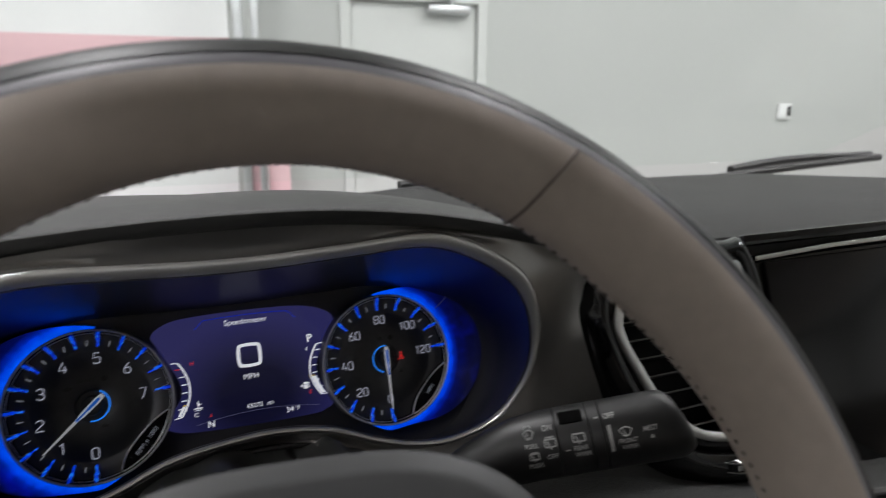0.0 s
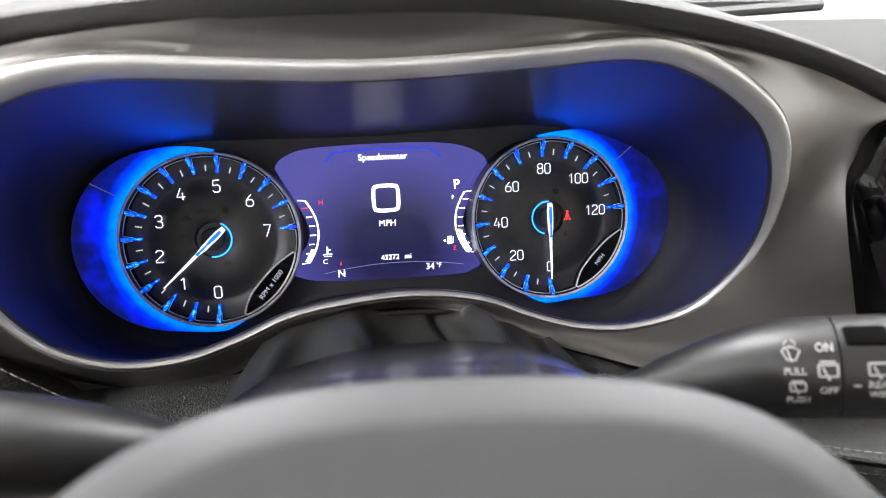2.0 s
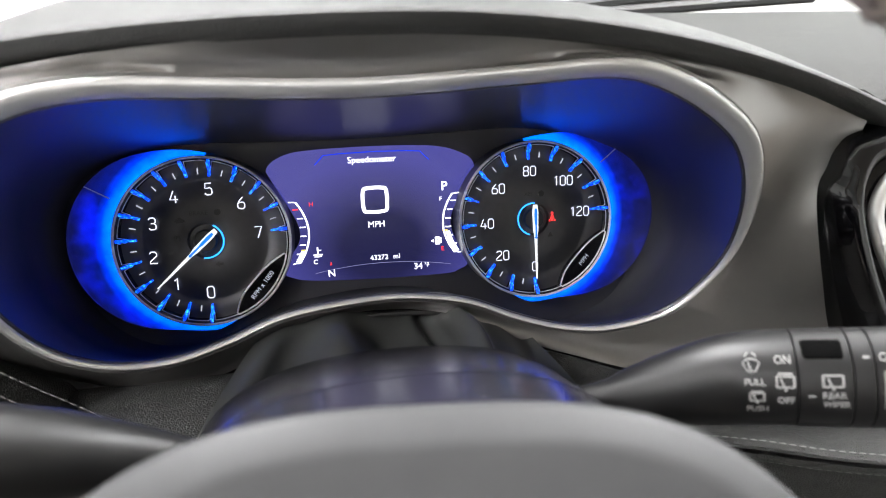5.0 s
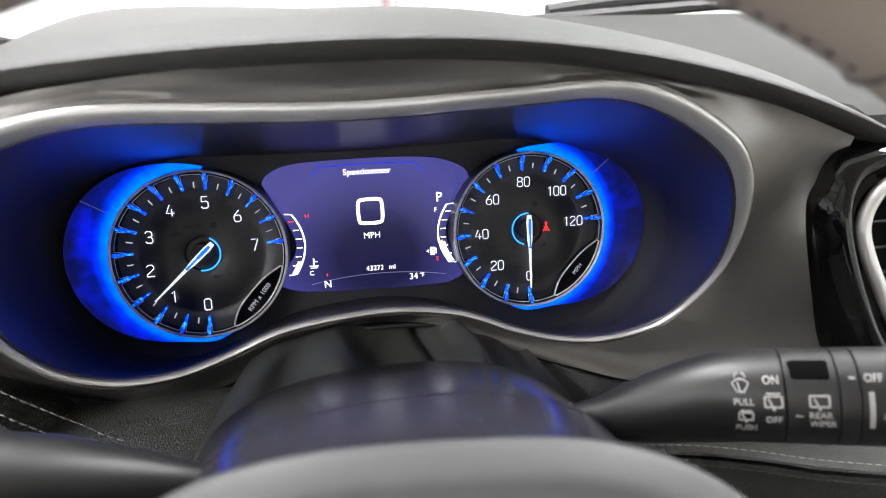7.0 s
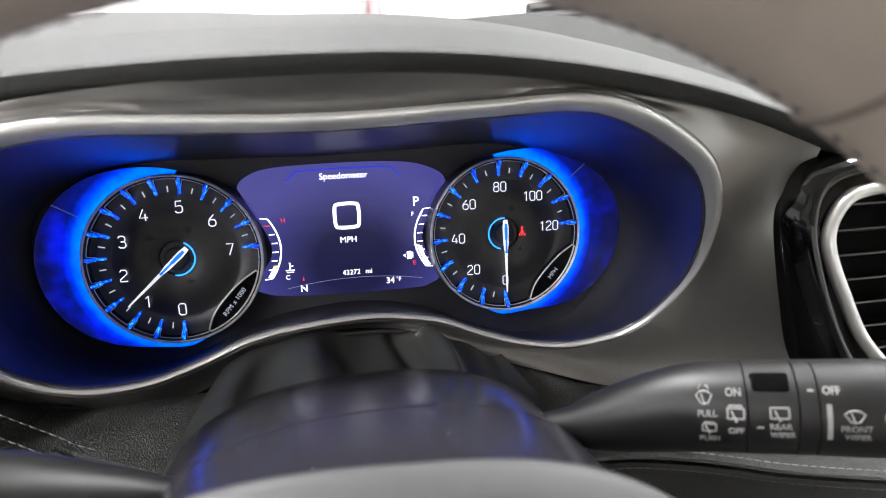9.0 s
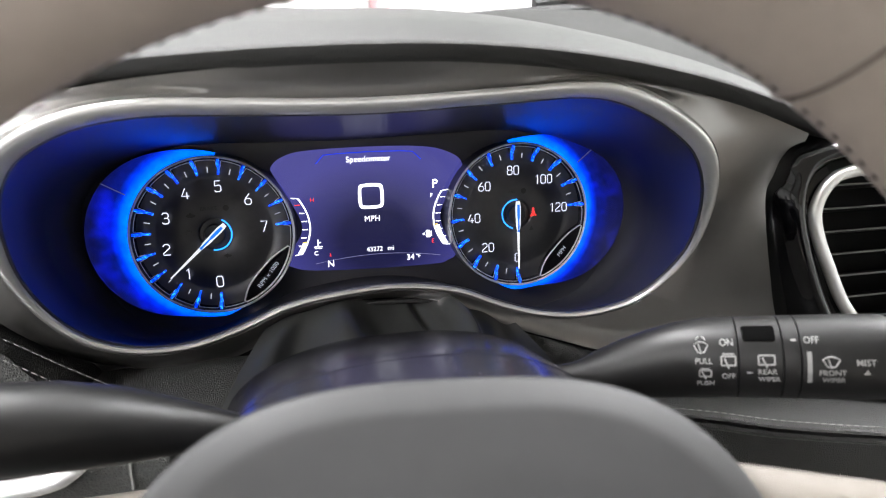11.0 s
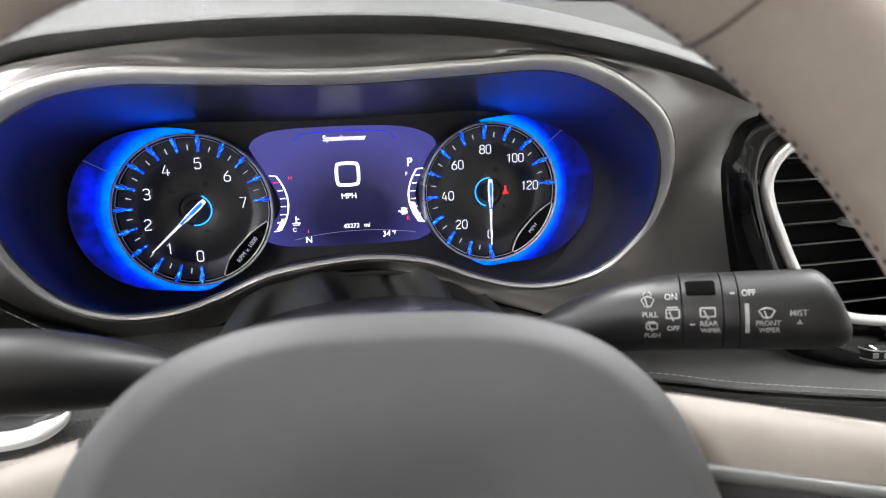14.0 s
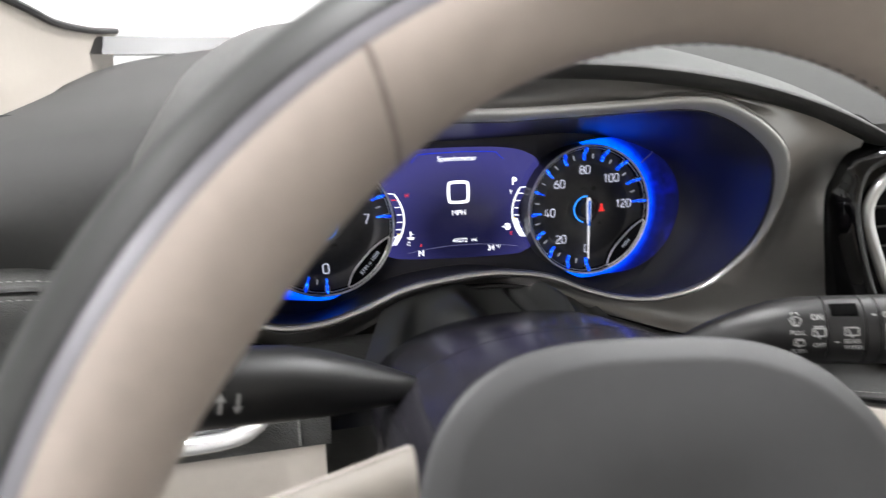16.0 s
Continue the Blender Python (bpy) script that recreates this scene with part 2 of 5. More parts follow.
M_CYAN = glow("lit_cyan", (0.35, 0.95, 1.0), 0.9)
M_YELLOW = glow("lit_yellow", (1.0, 0.75, 0.1), 0.8)
M_DIM = surface("unlit_symbol", (0.02, 0.02, 0.02), 0.5)
M_SCREEN = screen_glow("lit_screen")
M_OFF = surface("dark_screen", (0.01, 0.01, 0.012), 0.15)
M_WALL = surface("white_wall_paint", (0.46, 0.47, 0.455), 0.7, 0, 0.02, 3, 0.05, 150)
M_DOOR = surface("white_door_paint", (0.58, 0.59, 0.575), 0.45, 0, 0.02, 3)
M_FLOOR = surface("sealed_concrete", (0.36, 0.36, 0.35), 0.35, 0, 0.15, 4)
M_ALU = surface("brushed_aluminium", (0.6, 0.61, 0.62), 0.35, 1.0, 0.08)
M_PINK = surface("pink_sheet", (0.72, 0.47, 0.5), 0.6, 0, 0.05, 5)
M_REDP = surface("red_paint", (0.6, 0.04, 0.08), 0.5, 0, 0.05, 5)
M_RUBBER = surface("wiper_rubber", (0.014, 0.014, 0.014), 0.5, 0, 0.2)
M_GREYCLOTH = surface("grey_seat_cloth", (0.2, 0.195, 0.185), 0.8, 0, 0.08, 40)
M_PAPER = surface("white_paper", (0.8, 0.8, 0.8), 0.7, 0, 0.02)
M_LAMP = glow("lamp_diffuser", LAMP_COLOUR, 16.0, (0.8, 0.8, 0.8))
M_GLASS = glass("windscreen_glass", (0.97, 0.99, 0.98), 0.03)

# ---- building helpers ----
ORIGIN = {}


def thing(name, at=(0, 0, 0), label="", category="", group="", kind="", base=CL):
    """An Empty at a place of the cluster's plan (or of another base, in its own metres)."""
    ob = new(name)
    ob.empty_display_size = 0.02
    k = U if base is CL else 1.0
    ob.matrix_world = base @ Matrix.Translation(Vector(at) * k)
    ORIGIN[ob] = (Vector(at), k)
    return tagged(ob, label, category, group, kind)


def part(name, bm, material, parent, label="", smooth=True, sharp=40):
    """Links a bmesh, drawn in plan units, as one mesh object under a thing or a part."""
    at, k = ORIGIN[parent]
    me = bpy.data.meshes.new(name)
    bmesh.ops.recalc_face_normals(bm, faces=bm.faces)
    for v in bm.verts:
        v.co = (v.co - at) * k
    bm.to_mesh(me)
    bm.free()
    if smooth:
        me.polygons.foreach_set("use_smooth", [True] * len(me.polygons))
        me.set_sharp_from_angle(angle=radians(sharp))
    me.materials.append(material)
    ob = new(name, me)
    ob.parent = parent
    ORIGIN[ob] = (at, k)
    if label:
        ob["label"] = label
    return ob


def loft(rings, around=True, along=False, caps=False):
    """Faces between rings of equal length."""
    bm = bmesh.new()
    rows = [[bm.verts.new(p) for p in ring] for ring in rings]
    n = len(rows[0])
    pairs = list(zip(rows, rows[1:])) + ([(rows[-1], rows[0])] if along else [])
    for a, b in pairs:
        for i in range(n if around else n - 1):
            j = (i + 1) % n
            bm.faces.new((a[i], a[j], b[j], b[i]))
    if caps:
        bm.faces.new(rows[0][::-1])
        bm.faces.new(rows[-1])
    return bm


def spline(points, per=8, closed=True):
    """A Catmull-Rom curve through the points."""
    p = [Vector(q) for q in points]
    n, out = len(p), []
    for i in range(n if closed else n - 1):
        a, b, c, d = (p[(i + k) % n] if closed else p[min(max(i + k, 0), n - 1)] for k in (-1, 0, 1, 2))
        for s in range(per):
            t = s / per
            out.append(0.5 * ((2 * b) + (c - a) * t + (2 * a - 5 * b + 4 * c - d) * t * t + (3 * b - a - 3 * c + d) * t ** 3))
    if not closed:
        out.append(p[-1])
    return out


def tube(path, radius, sides=12, closed=False, flat=1.0, up=Vector((0, 0, 1))):
    """A round bar along a path; radius is a number or a function of the place along it from 0 to 1."""
    rings, n = [], len(path)
    for i, p in enumerate(path):
        q = path[(i + 1) % n] if closed or i < n - 1 else p
        o = path[i - 1] if closed or i > 0 else p
        d = (q - o).normalized()
        side = d.cross(up).normalized()
        top = side.cross(d).normalized()
        r = radius(i / (n - 1)) if callable(radius) else radius
        rings.append([p + r * (math.cos(a) * side + flat * math.sin(a) * top) for a in (2 * math.pi * k / sides for k in range(sides))])
    return loft(rings, True, closed, caps=not closed)


def box(lo, hi, bevel=0.0, segments=2):
    bm = bmesh.new()
    bmesh.ops.create_cube(bm, size=1)
    lo, hi = Vector(lo), Vector(hi)
    for v in bm.verts:
        v.co = Vector(((lo[i] + hi[i]) / 2 + v.co[i] * (hi[i] - lo[i]) for i in range(3)))
    if bevel:
        bmesh.ops.bevel(bm, geom=bm.edges[:], offset=bevel, segments=segments, affect="EDGES", profile=0.5)
    return bm


def turned(bm, m):
    bm.transform(m)
    return bm


def joined(*parts):
    out = bmesh.new()
    for b in parts:
        me = bpy.data.meshes.new("tmp")
        b.to_mesh(me)
        b.free()
        out.from_mesh(me)
        bpy.data.meshes.remove(me)
    return out


def prism(outline, y0, y1, bevel=0.0):
    """A plate with an outline in x and z, from y0 to y1."""
    bm = loft([[(x, y0, z) for x, z in outline], [(x, y1, z) for x, z in outline]], True, caps=True)
    if bevel:
        bmesh.ops.bevel(bm, geom=[e for e in bm.edges if abs(e.verts[0].co.y - e.verts[1].co.y) < 1e-6], offset=bevel, segments=2, affect="EDGES")
    return bm


def lettering(text, size, depth=0.15, align="CENTER", bold=0.0, space=1.0):
    """Text in the xz plane, facing -y, its middle at the origin."""
    cu = bpy.data.curves.new("letters", "FONT")
    cu.body, cu.size, cu.align_x, cu.align_y = text, size, align, "CENTER"
    cu.extrude, cu.offset, cu.space_character, cu.resolution_u = depth, bold, space, 3
    ob = bpy.data.objects.new("letters", cu)
    scene.collection.objects.link(ob)
    bpy.context.view_layer.update()
    me = bpy.data.meshes.new_from_object(ob)
    bm = bmesh.new()
    bm.from_mesh(me)
    bpy.data.objects.remove(ob)
    bpy.data.curves.remove(cu)
    bpy.data.meshes.remove(me)
    bmesh.ops.remove_doubles(bm, verts=bm.verts, dist=1e-4)
    bm.transform(Matrix.Rotation(radians(90), 4, "X"))
    return bm


def put(bm, x, y, z, spin=0.0):
    """Moves xz-plane art to a place, turned by spin degrees in its plane."""
    bm.transform(Matrix.Translation((x, y, z)) @ Matrix.Rotation(radians(-spin), 4, "Y"))
    return bm


def polar(cx, cz, r, deg):
    return cx + r * math.cos(radians(deg)), cz + r * math.sin(radians(deg))


# ---- the room ----
def room():
    def slab(name, lo, hi, material, label, base=Matrix()):
        me = bpy.data.meshes.new(name)
        b = box(lo, hi)
        b.to_mesh(me)
        b.free()
        me.materials.append(material)
        ob = new(name, me)
        ob.matrix_world = base
        return tagged(ob, label, name.split("_")[0], kind="structure")

    slab("floor", (-8, -9, -0.17), (9, 8, -0.07), M_FLOOR, "grey sealed concrete floor of the bright showroom")
    slab("ceiling", (-8, -9, 4.2), (9, 8, 4.3), M_WALL, "plain white ceiling of the bright showroom")
    # The front wall has an opening for the door.
    front = thing("wall_north", (0, 0, 0), "plain white painted wall with a door opening", "wall", kind="structure", base=WALL)
    wall = joined(box((-9, 0, 0), (DOOR_X, 0.15, 4.2)), box((DOOR_X + DOOR_W, 0, 0), (9, 0.15, 4.2)), box((DOOR_X, 0, DOOR_H), (DOOR_X + DOOR_W, 0.15, 4.2)))
    part("wall_face", wall, M_WALL, front, smooth=False)
    slab("wall_south", (-8, -9.1, 0), (9, -9, 4.2), M_WALL, "plain white painted rear wall")
    slab("wall_west", (-8.1, -9, 0), (-8, 8, 4.2), M_WALL, "plain white painted side wall")
    slab("wall_east", (9, -9, 0), (9.1, 8, 4.2), M_WALL, "plain white painted side wall")


DOOR_X, DOOR_W, DOOR_H = 0.43, 0.96, 2.09


def room_door():
    d = thing("door_1", (DOOR_X, 0, 0), "closed white painted door with an overhead closer and push bar", "door", kind="structure", base=WALL)
    x0, x1, h = DOOR_X, DOOR_X + DOOR_W, DOOR_H
    part("door_leaf", box((x0 + 0.04, 0.03, 0.01), (x1 - 0.04, 0.075, h - 0.04), 0.003), M_DOOR, d, smooth=False)
    f = joined(box((x0 - 0.03, -0.018, 0), (x0 + 0.035, 0.1, h + 0.03), 0.004), box((x1 - 0.035, -0.018, 0), (x1 + 0.03, 0.1, h + 0.03), 0.004),
               box((x0 + 0.035, -0.018, h - 0.035), (x1 - 0.035, 0.1, h + 0.03), 0.004))
    part("door_frame", f, M_DOOR, d, smooth=False)
    closer = part("door_closer", box((x1 - 0.40, -0.05, h - 0.11), (x1 - 0.10, 0.03, h - 0.05), 0.012), M_ALU, d, "grey metal overhead door closer")
    arm = joined(tube([Vector((x1 - 0.24, -0.04, h - 0.05)), Vector((x1 - 0.24, -0.045, h - 0.012))], 0.014), tube([Vector((x1 - 0.24, -0.045, h - 0.012)), Vector((x1 - 0.58, -0.12, h - 0.01))], 0.011),
                 tube([Vector((x1 - 0.58, -0.12, h - 0.01)), Vector((x1 - 0.2, -0.03, h + 0.005))], 0.011))
    part("closer_arm", arm, M_ALU, closer)
    bar = part("push_bar", box((x0 + 0.12, -0.07, 1.03), (x1 - 0.06, -0.02, 1.09), 0.012), M_DOOR, d, "white push bar across the door")
    part("bar_end", box((x0 + 0.05, -0.08, 0.97), (x0 + 0.13, 0.03, 1.14), 0.015), M_ALU, bar)
    part("bar_end", box((x1 - 0.1, -0.06, 1.01), (x1 - 0.05, 0.03, 1.11), 0.012), M_ALU, bar)


def wall_fittings():
    th = thing("thermostat", (4.02, 0, 1.34), "small white wall thermostat with a dark display", "thermostat", base=WALL)
    part("case", box((3.96, -0.03, 1.28), (4.08, 0, 1.4), 0.006), M_PAPER, th)
    part("display", box((4.035, -0.033, 1.3), (4.07, -0.028, 1.38)), M_DARK, th, smooth=False)
    b = thing("control_box", (0.3, 0, 1.2), "small white control box fixed to the wall beside the door", "control box", base=WALL)
    part("case", box((0.21, -0.09, 1.13), (0.39, 0, 1.32), 0.01), M_PAPER, b)
    part("display", box((0.26, -0.094, 1.23), (0.35, -0.088, 1.255)), M_DARK, b, smooth=False)
    part("key_slot", box((0.3, -0.094, 1.17), (0.33, -0.088, 1.2)), M_ALU, b, smooth=False)
    sw = thing("light_switch", (0.11, 0, 1.14), "small white switch plate with a dark rocker", "light switch", base=WALL)
    part("plate", box((0.07, -0.012, 1.07), (0.15, 0, 1.2), 0.003), M_PAPER, sw)
    part("rocker", box((0.1, -0.02, 1.11), (0.12, -0.01, 1.16), 0.002), M_DARK, sw)
    post = thing("metal_post", (-0.18, -0.36, 0), "grey metal post standing before the white wall", "post", base=WALL)
    part("shaft", box((-0.25, -0.42, 0.02), (-0.2, -0.3, 3.4), 0.008), M_ALU, post)
    part("shaft", box((-0.15, -0.42, 0.02), (-0.11, -0.34, 3.4), 0.004), M_ALU, post)
    part("base_plate", box((-0.3, -0.48, 0), (-0.04, -0.26, 0.02), 0.003), M_ALU, post)
    s = thing("pink_banner", (-0.06, -0.28, 0), "narrow pink and red fabric banner on a stand", "banner", base=WALL)
    part("cloth", box((-0.1, -0.3, 0.25), (0.03, -0.285, 1.6), 0.004), M_PINK, s)
    part("cloth_fold", box((-0.2, -0.32, 0.25), (-0.11, -0.3, 1.12), 0.004), M_PINK, s)
    part("red_band", box((-0.06, -0.308, 1.2), (0.0, -0.301, 1.45), 0.002), M_REDP, s)
    part("stand", box((-0.12, -0.38, 0), (0.05, -0.2, 0.25), 0.01), M_ALU, s)
    q = thing("wall_board", (-1.6, -0.05, 1.0), "large white wall board with a pink band across it", "wall board", base=WALL)
    part("board", box((-3.4, -0.05, 0.5), (-0.3, 0, 2.6), 0.01), M_PAPER, q)
    part("pink_band", box((-3.4, -0.056, 1.48), (-0.3, -0.05, 1.78), 0.002), M_PINK, q)


def ceiling_lights():
    for x in (-3.7, -0.7, 2.3, 5.3):
        for y in (-5.0, -1.9, 1.2):
            f = thing("ceiling_light", (x, y, 4.2), "long white fluorescent ceiling light, switched on", "ceiling light", "rows of ceiling lights", base=Matrix())
            part("housing", box((x - 0.15, y - 1.05, 4.12), (x + 0.15, y + 1.05, 4.2), 0.01), M_PAPER, f)
            part("diffuser", box((x - 0.12, y - 1.0, 4.1), (x + 0.12, y + 1.0, 4.118)), M_LAMP, f, smooth=False)
            la = bpy.data.lights.new("tube_light", "AREA")
            la.shape, la.size, la.size_y, la.energy, la.color = "RECTANGLE", 0.22, 1.9, LAMP_WATTS, LAMP_COLOUR
            lo = new("tube_light", la)
            lo.parent = f
            lo.location = (0, 0, -0.12)


# ---- the car's shell ----
def shell():
    def sheet(name, pts, material, label, category, thick=0.02):
        me = bpy.data.meshes.new(name)
        b = bmesh.new()
        b.faces.new([b.verts.new(p) for p in pts])
        g = bmesh.ops.extrude_face_region(b, geom=b.faces[:])
        nrm = (Vector(pts[1]) - Vector(pts[0])).cross(Vector(pts[2]) - Vector(pts[1])).normalized()
        for v in [e for e in g["geom"] if isinstance(e, bmesh.types.BMVert)]:
            v.co += nrm * thick
        bmesh.ops.recalc_face_normals(b, faces=b.faces)
        b.to_mesh(me)
        b.free()
        me.materials.append(material)
        return tagged(new(name, me), label, category, kind="structure")

    # Out of view; added to hold back ceiling light so the cabin stays dim.
    sheet("headliner", [(-0.5, -0.24, 1.68), (1.5, -0.24, 1.68), (1.45, -2.6, 1.72), (-0.45, -2.6, 1.72)], M_CREAM, "unseen cream headliner added to dim the cabin", "headliner")
    sheet("door_panel", [(1.5, 0.6, 0.35), (1.5, -2.6, 0.35), (1.5, -2.6, 1.05), (1.5, 0.6, 1.05)], M_CREAM, "plain cream door panel on the passenger side", "door panel")
    # Added beside the driver, out of view, to cut light from the left.
    sheet("door_panel", [(-0.52, 0.02, 0.35), (-0.52, -2.6, 0.35), (-0.52, -2.6, 1.06), (-0.52, 0.02, 1.06)], M_GREYCLOTH, "unseen grey panel added to block light on the driver side", "door panel")
    # Unseen; added so less light reaches the faces turned to the driver.
    sheet("partition", [(-0.5, -1.7, 0.35), (1.49, -1.7, 0.35), (1.49, -1.7, 1.08), (-0.5, -1.7, 1.08)], M_GREYCLOTH, "unseen grey partition added to limit light from behind", "partition")
    sheet("cabin_floor", [(-0.5, 0.7, 0.35), (-0.5, -2.6, 0.35), (1.5, -2.6, 0.35), (1.5, 0.7, 0.35)], M_DARK, "dark carpet on the cabin floor", "carpet")
    w = sheet("windscreen", [(-0.5, 0.74, 1.2), (1.52, 0.74, 1.2), (1.48, -0.22, 1.68), (-0.5, -0.22, 1.68)], M_GLASS, "clear windscreen of the car", "windscreen", 0.004)
    w.visible_shadow = False


# ---- the instrument cluster ----
BEZEL = [(0, 66.5), (45, 68.5), (75, 69.5), (95, 66), (118, 56), (137.5, 42.2), (149, 24), (153, 2), (149, -18.5), (133, -39.6),
         (108, -49), (84, -48.5), (60, -41.5), (35, -31), (5, -26), (-25, -27), (-52, -31), (-76, -40), (-100, -45.5), (-125, -42.5),
         (-145, -28.5), (-156.5, -2), (-155.5, 26.5), (-143.5, 48.5), (-122, 61.5), (-95, 67), (-60, 67), (-30, 66.3)]


def bezel_depth(x, z):
    return -73.4 - 0.5765 * z - 0.00115 * x * x - 0.00335 * z * z


def bezel_rings():
    """The bezel's outline, with its outward direction in x and z."""
    c = spline([(x, 0, z) for x, z in BEZEL], 8)
    n, out = len(c), []
    for i, p in enumerate(c):
        d = (c[(i + 1) % n] - c[i - 1]).normalized()
        out.append((Vector((p.x, bezel_depth(p.x, p.z), p.z)), Vector((-d.z, 0, d.x)) * -1))
    if sum(q.dot(p - Vector((0, p.y, 10))) for p, q in out) < 0:
        out = [(p, -q) for p, q in out]
    return out


def cluster():
    c = thing("instrument_cluster", (0, 0, 0), "lit car instrument cluster with two round blue-lit dials", "instrument cluster")
    ring = bezel_rings()

    steep = [(0.6, 3.0), (0.7, 0.6), (0.4, -0.6), (-0.4, -1.3), (-1.5, -1.5), (-2.5, -1.0), (-3.4, 0.4), (-4.4, 2.8), (-5.3, 5.4), (-5.6, 7.4)]
    flat = [(0.6, 3.0), (0.7, 0.6), (0.5, -0.6), (0.1, -1.1), (-0.6, -1.0), (-1.4, -0.55), (-2.2, 0.0), (-3.0, 0.65), (-3.7, 1.6), (-4.0, 4.0)]

    def slim(i):
        """The chrome's face is narrow and flat at the bottom of the ring, and rolls inwards at its top."""
        out = []
        for p, q in ring:
            k = min(1.0, max(0.0, (p.z + 30) / 85))
            k = k * k * (3 - 2 * k)
            d, dy = (u * k + v * (1 - k) for u, v in zip(steep[i], flat[i]))
            w = 0.44 + 0.5 * k
            out.append(p + q * (d * w) + Vector((0, dy * w, 0)))
        return out

    part("trim_ring", loft([slim(i) for i in range(len(steep))]), M_CHROME, c, "satin chrome ring framing the dials")
    edge = slim(9)
    part("inner_step", loft([edge, [e - q * 0.5 + Vector((0, 0.5, 0)) for e, (_, q) in zip(edge, ring)], [e - q * 0.6 + Vector((0, 2.0, 0)) for e, (_, q) in zip(edge, ring)]]), M_COWL, c, "dark step inside the chrome ring")
    def back(p, s):
        """The cowl's wall flares towards its back and rounds into it."""
        zb = p.z * 0.76 if p.z > 0 else p.z * 1.28 - 3
        k = 1 - 0.08 * max(0.0, (s - 0.7) / 0.3) ** 2
        q = Vector((p.x * 1.15, 12, zb * (1.0 if p.z > 0 else 1.06))) * s + Vector((p.x, bezel_depth(p.x, p.z), p.z)) * (1 - s)
        return Vector((q.x * k, q.y, q.z * (k if p.z < 0 else 1)))

    lip = [e - q * 0.6 + Vector((0, 2.0, 0)) for e, (_, q) in zip(edge, ring)]
    rows = [lip] + [[back(p, s) + (e - p) * (1 - s) ** 2 for e, (p, _) in zip(lip, ring)] for s in (0.06, 0.14, 0.24, 0.4, 0.55, 0.7, 0.8, 0.88, 0.94, 0.98, 1.0)]
    part("cowl", loft(rows), M_COWL, c, "black inner cowl round the dials", sharp=80)
    bp = [back(p, 1.0) for p, _ in ring]
    part("back_mask", loft([[Vector((p.x, 12, p.z)) for p in bp], [Vector((p.x * 0.5, 12.2, p.z * 0.5)) for p in bp], [Vector((p.x * 0.02, 12.3, p.z * 0.02)) for p in bp]], caps=False), M_COWL, c)
    dial(c, "tachometer", -93.5, 0.0, -1)
    dial(c, "speedometer", 88.3, 0.0, 1)
    screen(c)


def needle_shape(length, tail, width, tip):
    """A tapered needle along +x with a raised ridge."""
    pts = [(-tail, width * 0.72), (-tail * 0.5, width), (length * 0.18, width * 0.85), (length * 0.3, width * 0.5), (length, tip)]
    bm = bmesh.new()
    lo = [[bm.verts.new((x, 0, s * w)) for x, w in pts] for s in (-1, 1)]
    hi = [[bm.verts.new((x, -1.0, s * w * 0.55)) for x, w in pts] for s in (-1, 1)]
    for i in range(len(pts) - 1):
        bm.faces.new((hi[0][i], hi[0][i + 1], hi[1][i + 1], hi[1][i]))
        bm.faces.new((lo[0][i], lo[0][i + 1], hi[0][i + 1], hi[0][i]))
        bm.faces.new((lo[1][i + 1], lo[1][i], hi[1][i], hi[1][i + 1]))
    bm.faces.new((lo[0][0], hi[0][0], hi[1][0], lo[1][0]))
    bm.faces.new((lo[0][-1], lo[1][-1], hi[1][-1], hi[0][-1]))
    return bm


def arc(cx, cz, r, a0, a1, n, y):
    return [Vector((*polar(cx, cz, r, a0 + (a1 - a0) * i / n), y)).xzy for i in range(n + 1)]


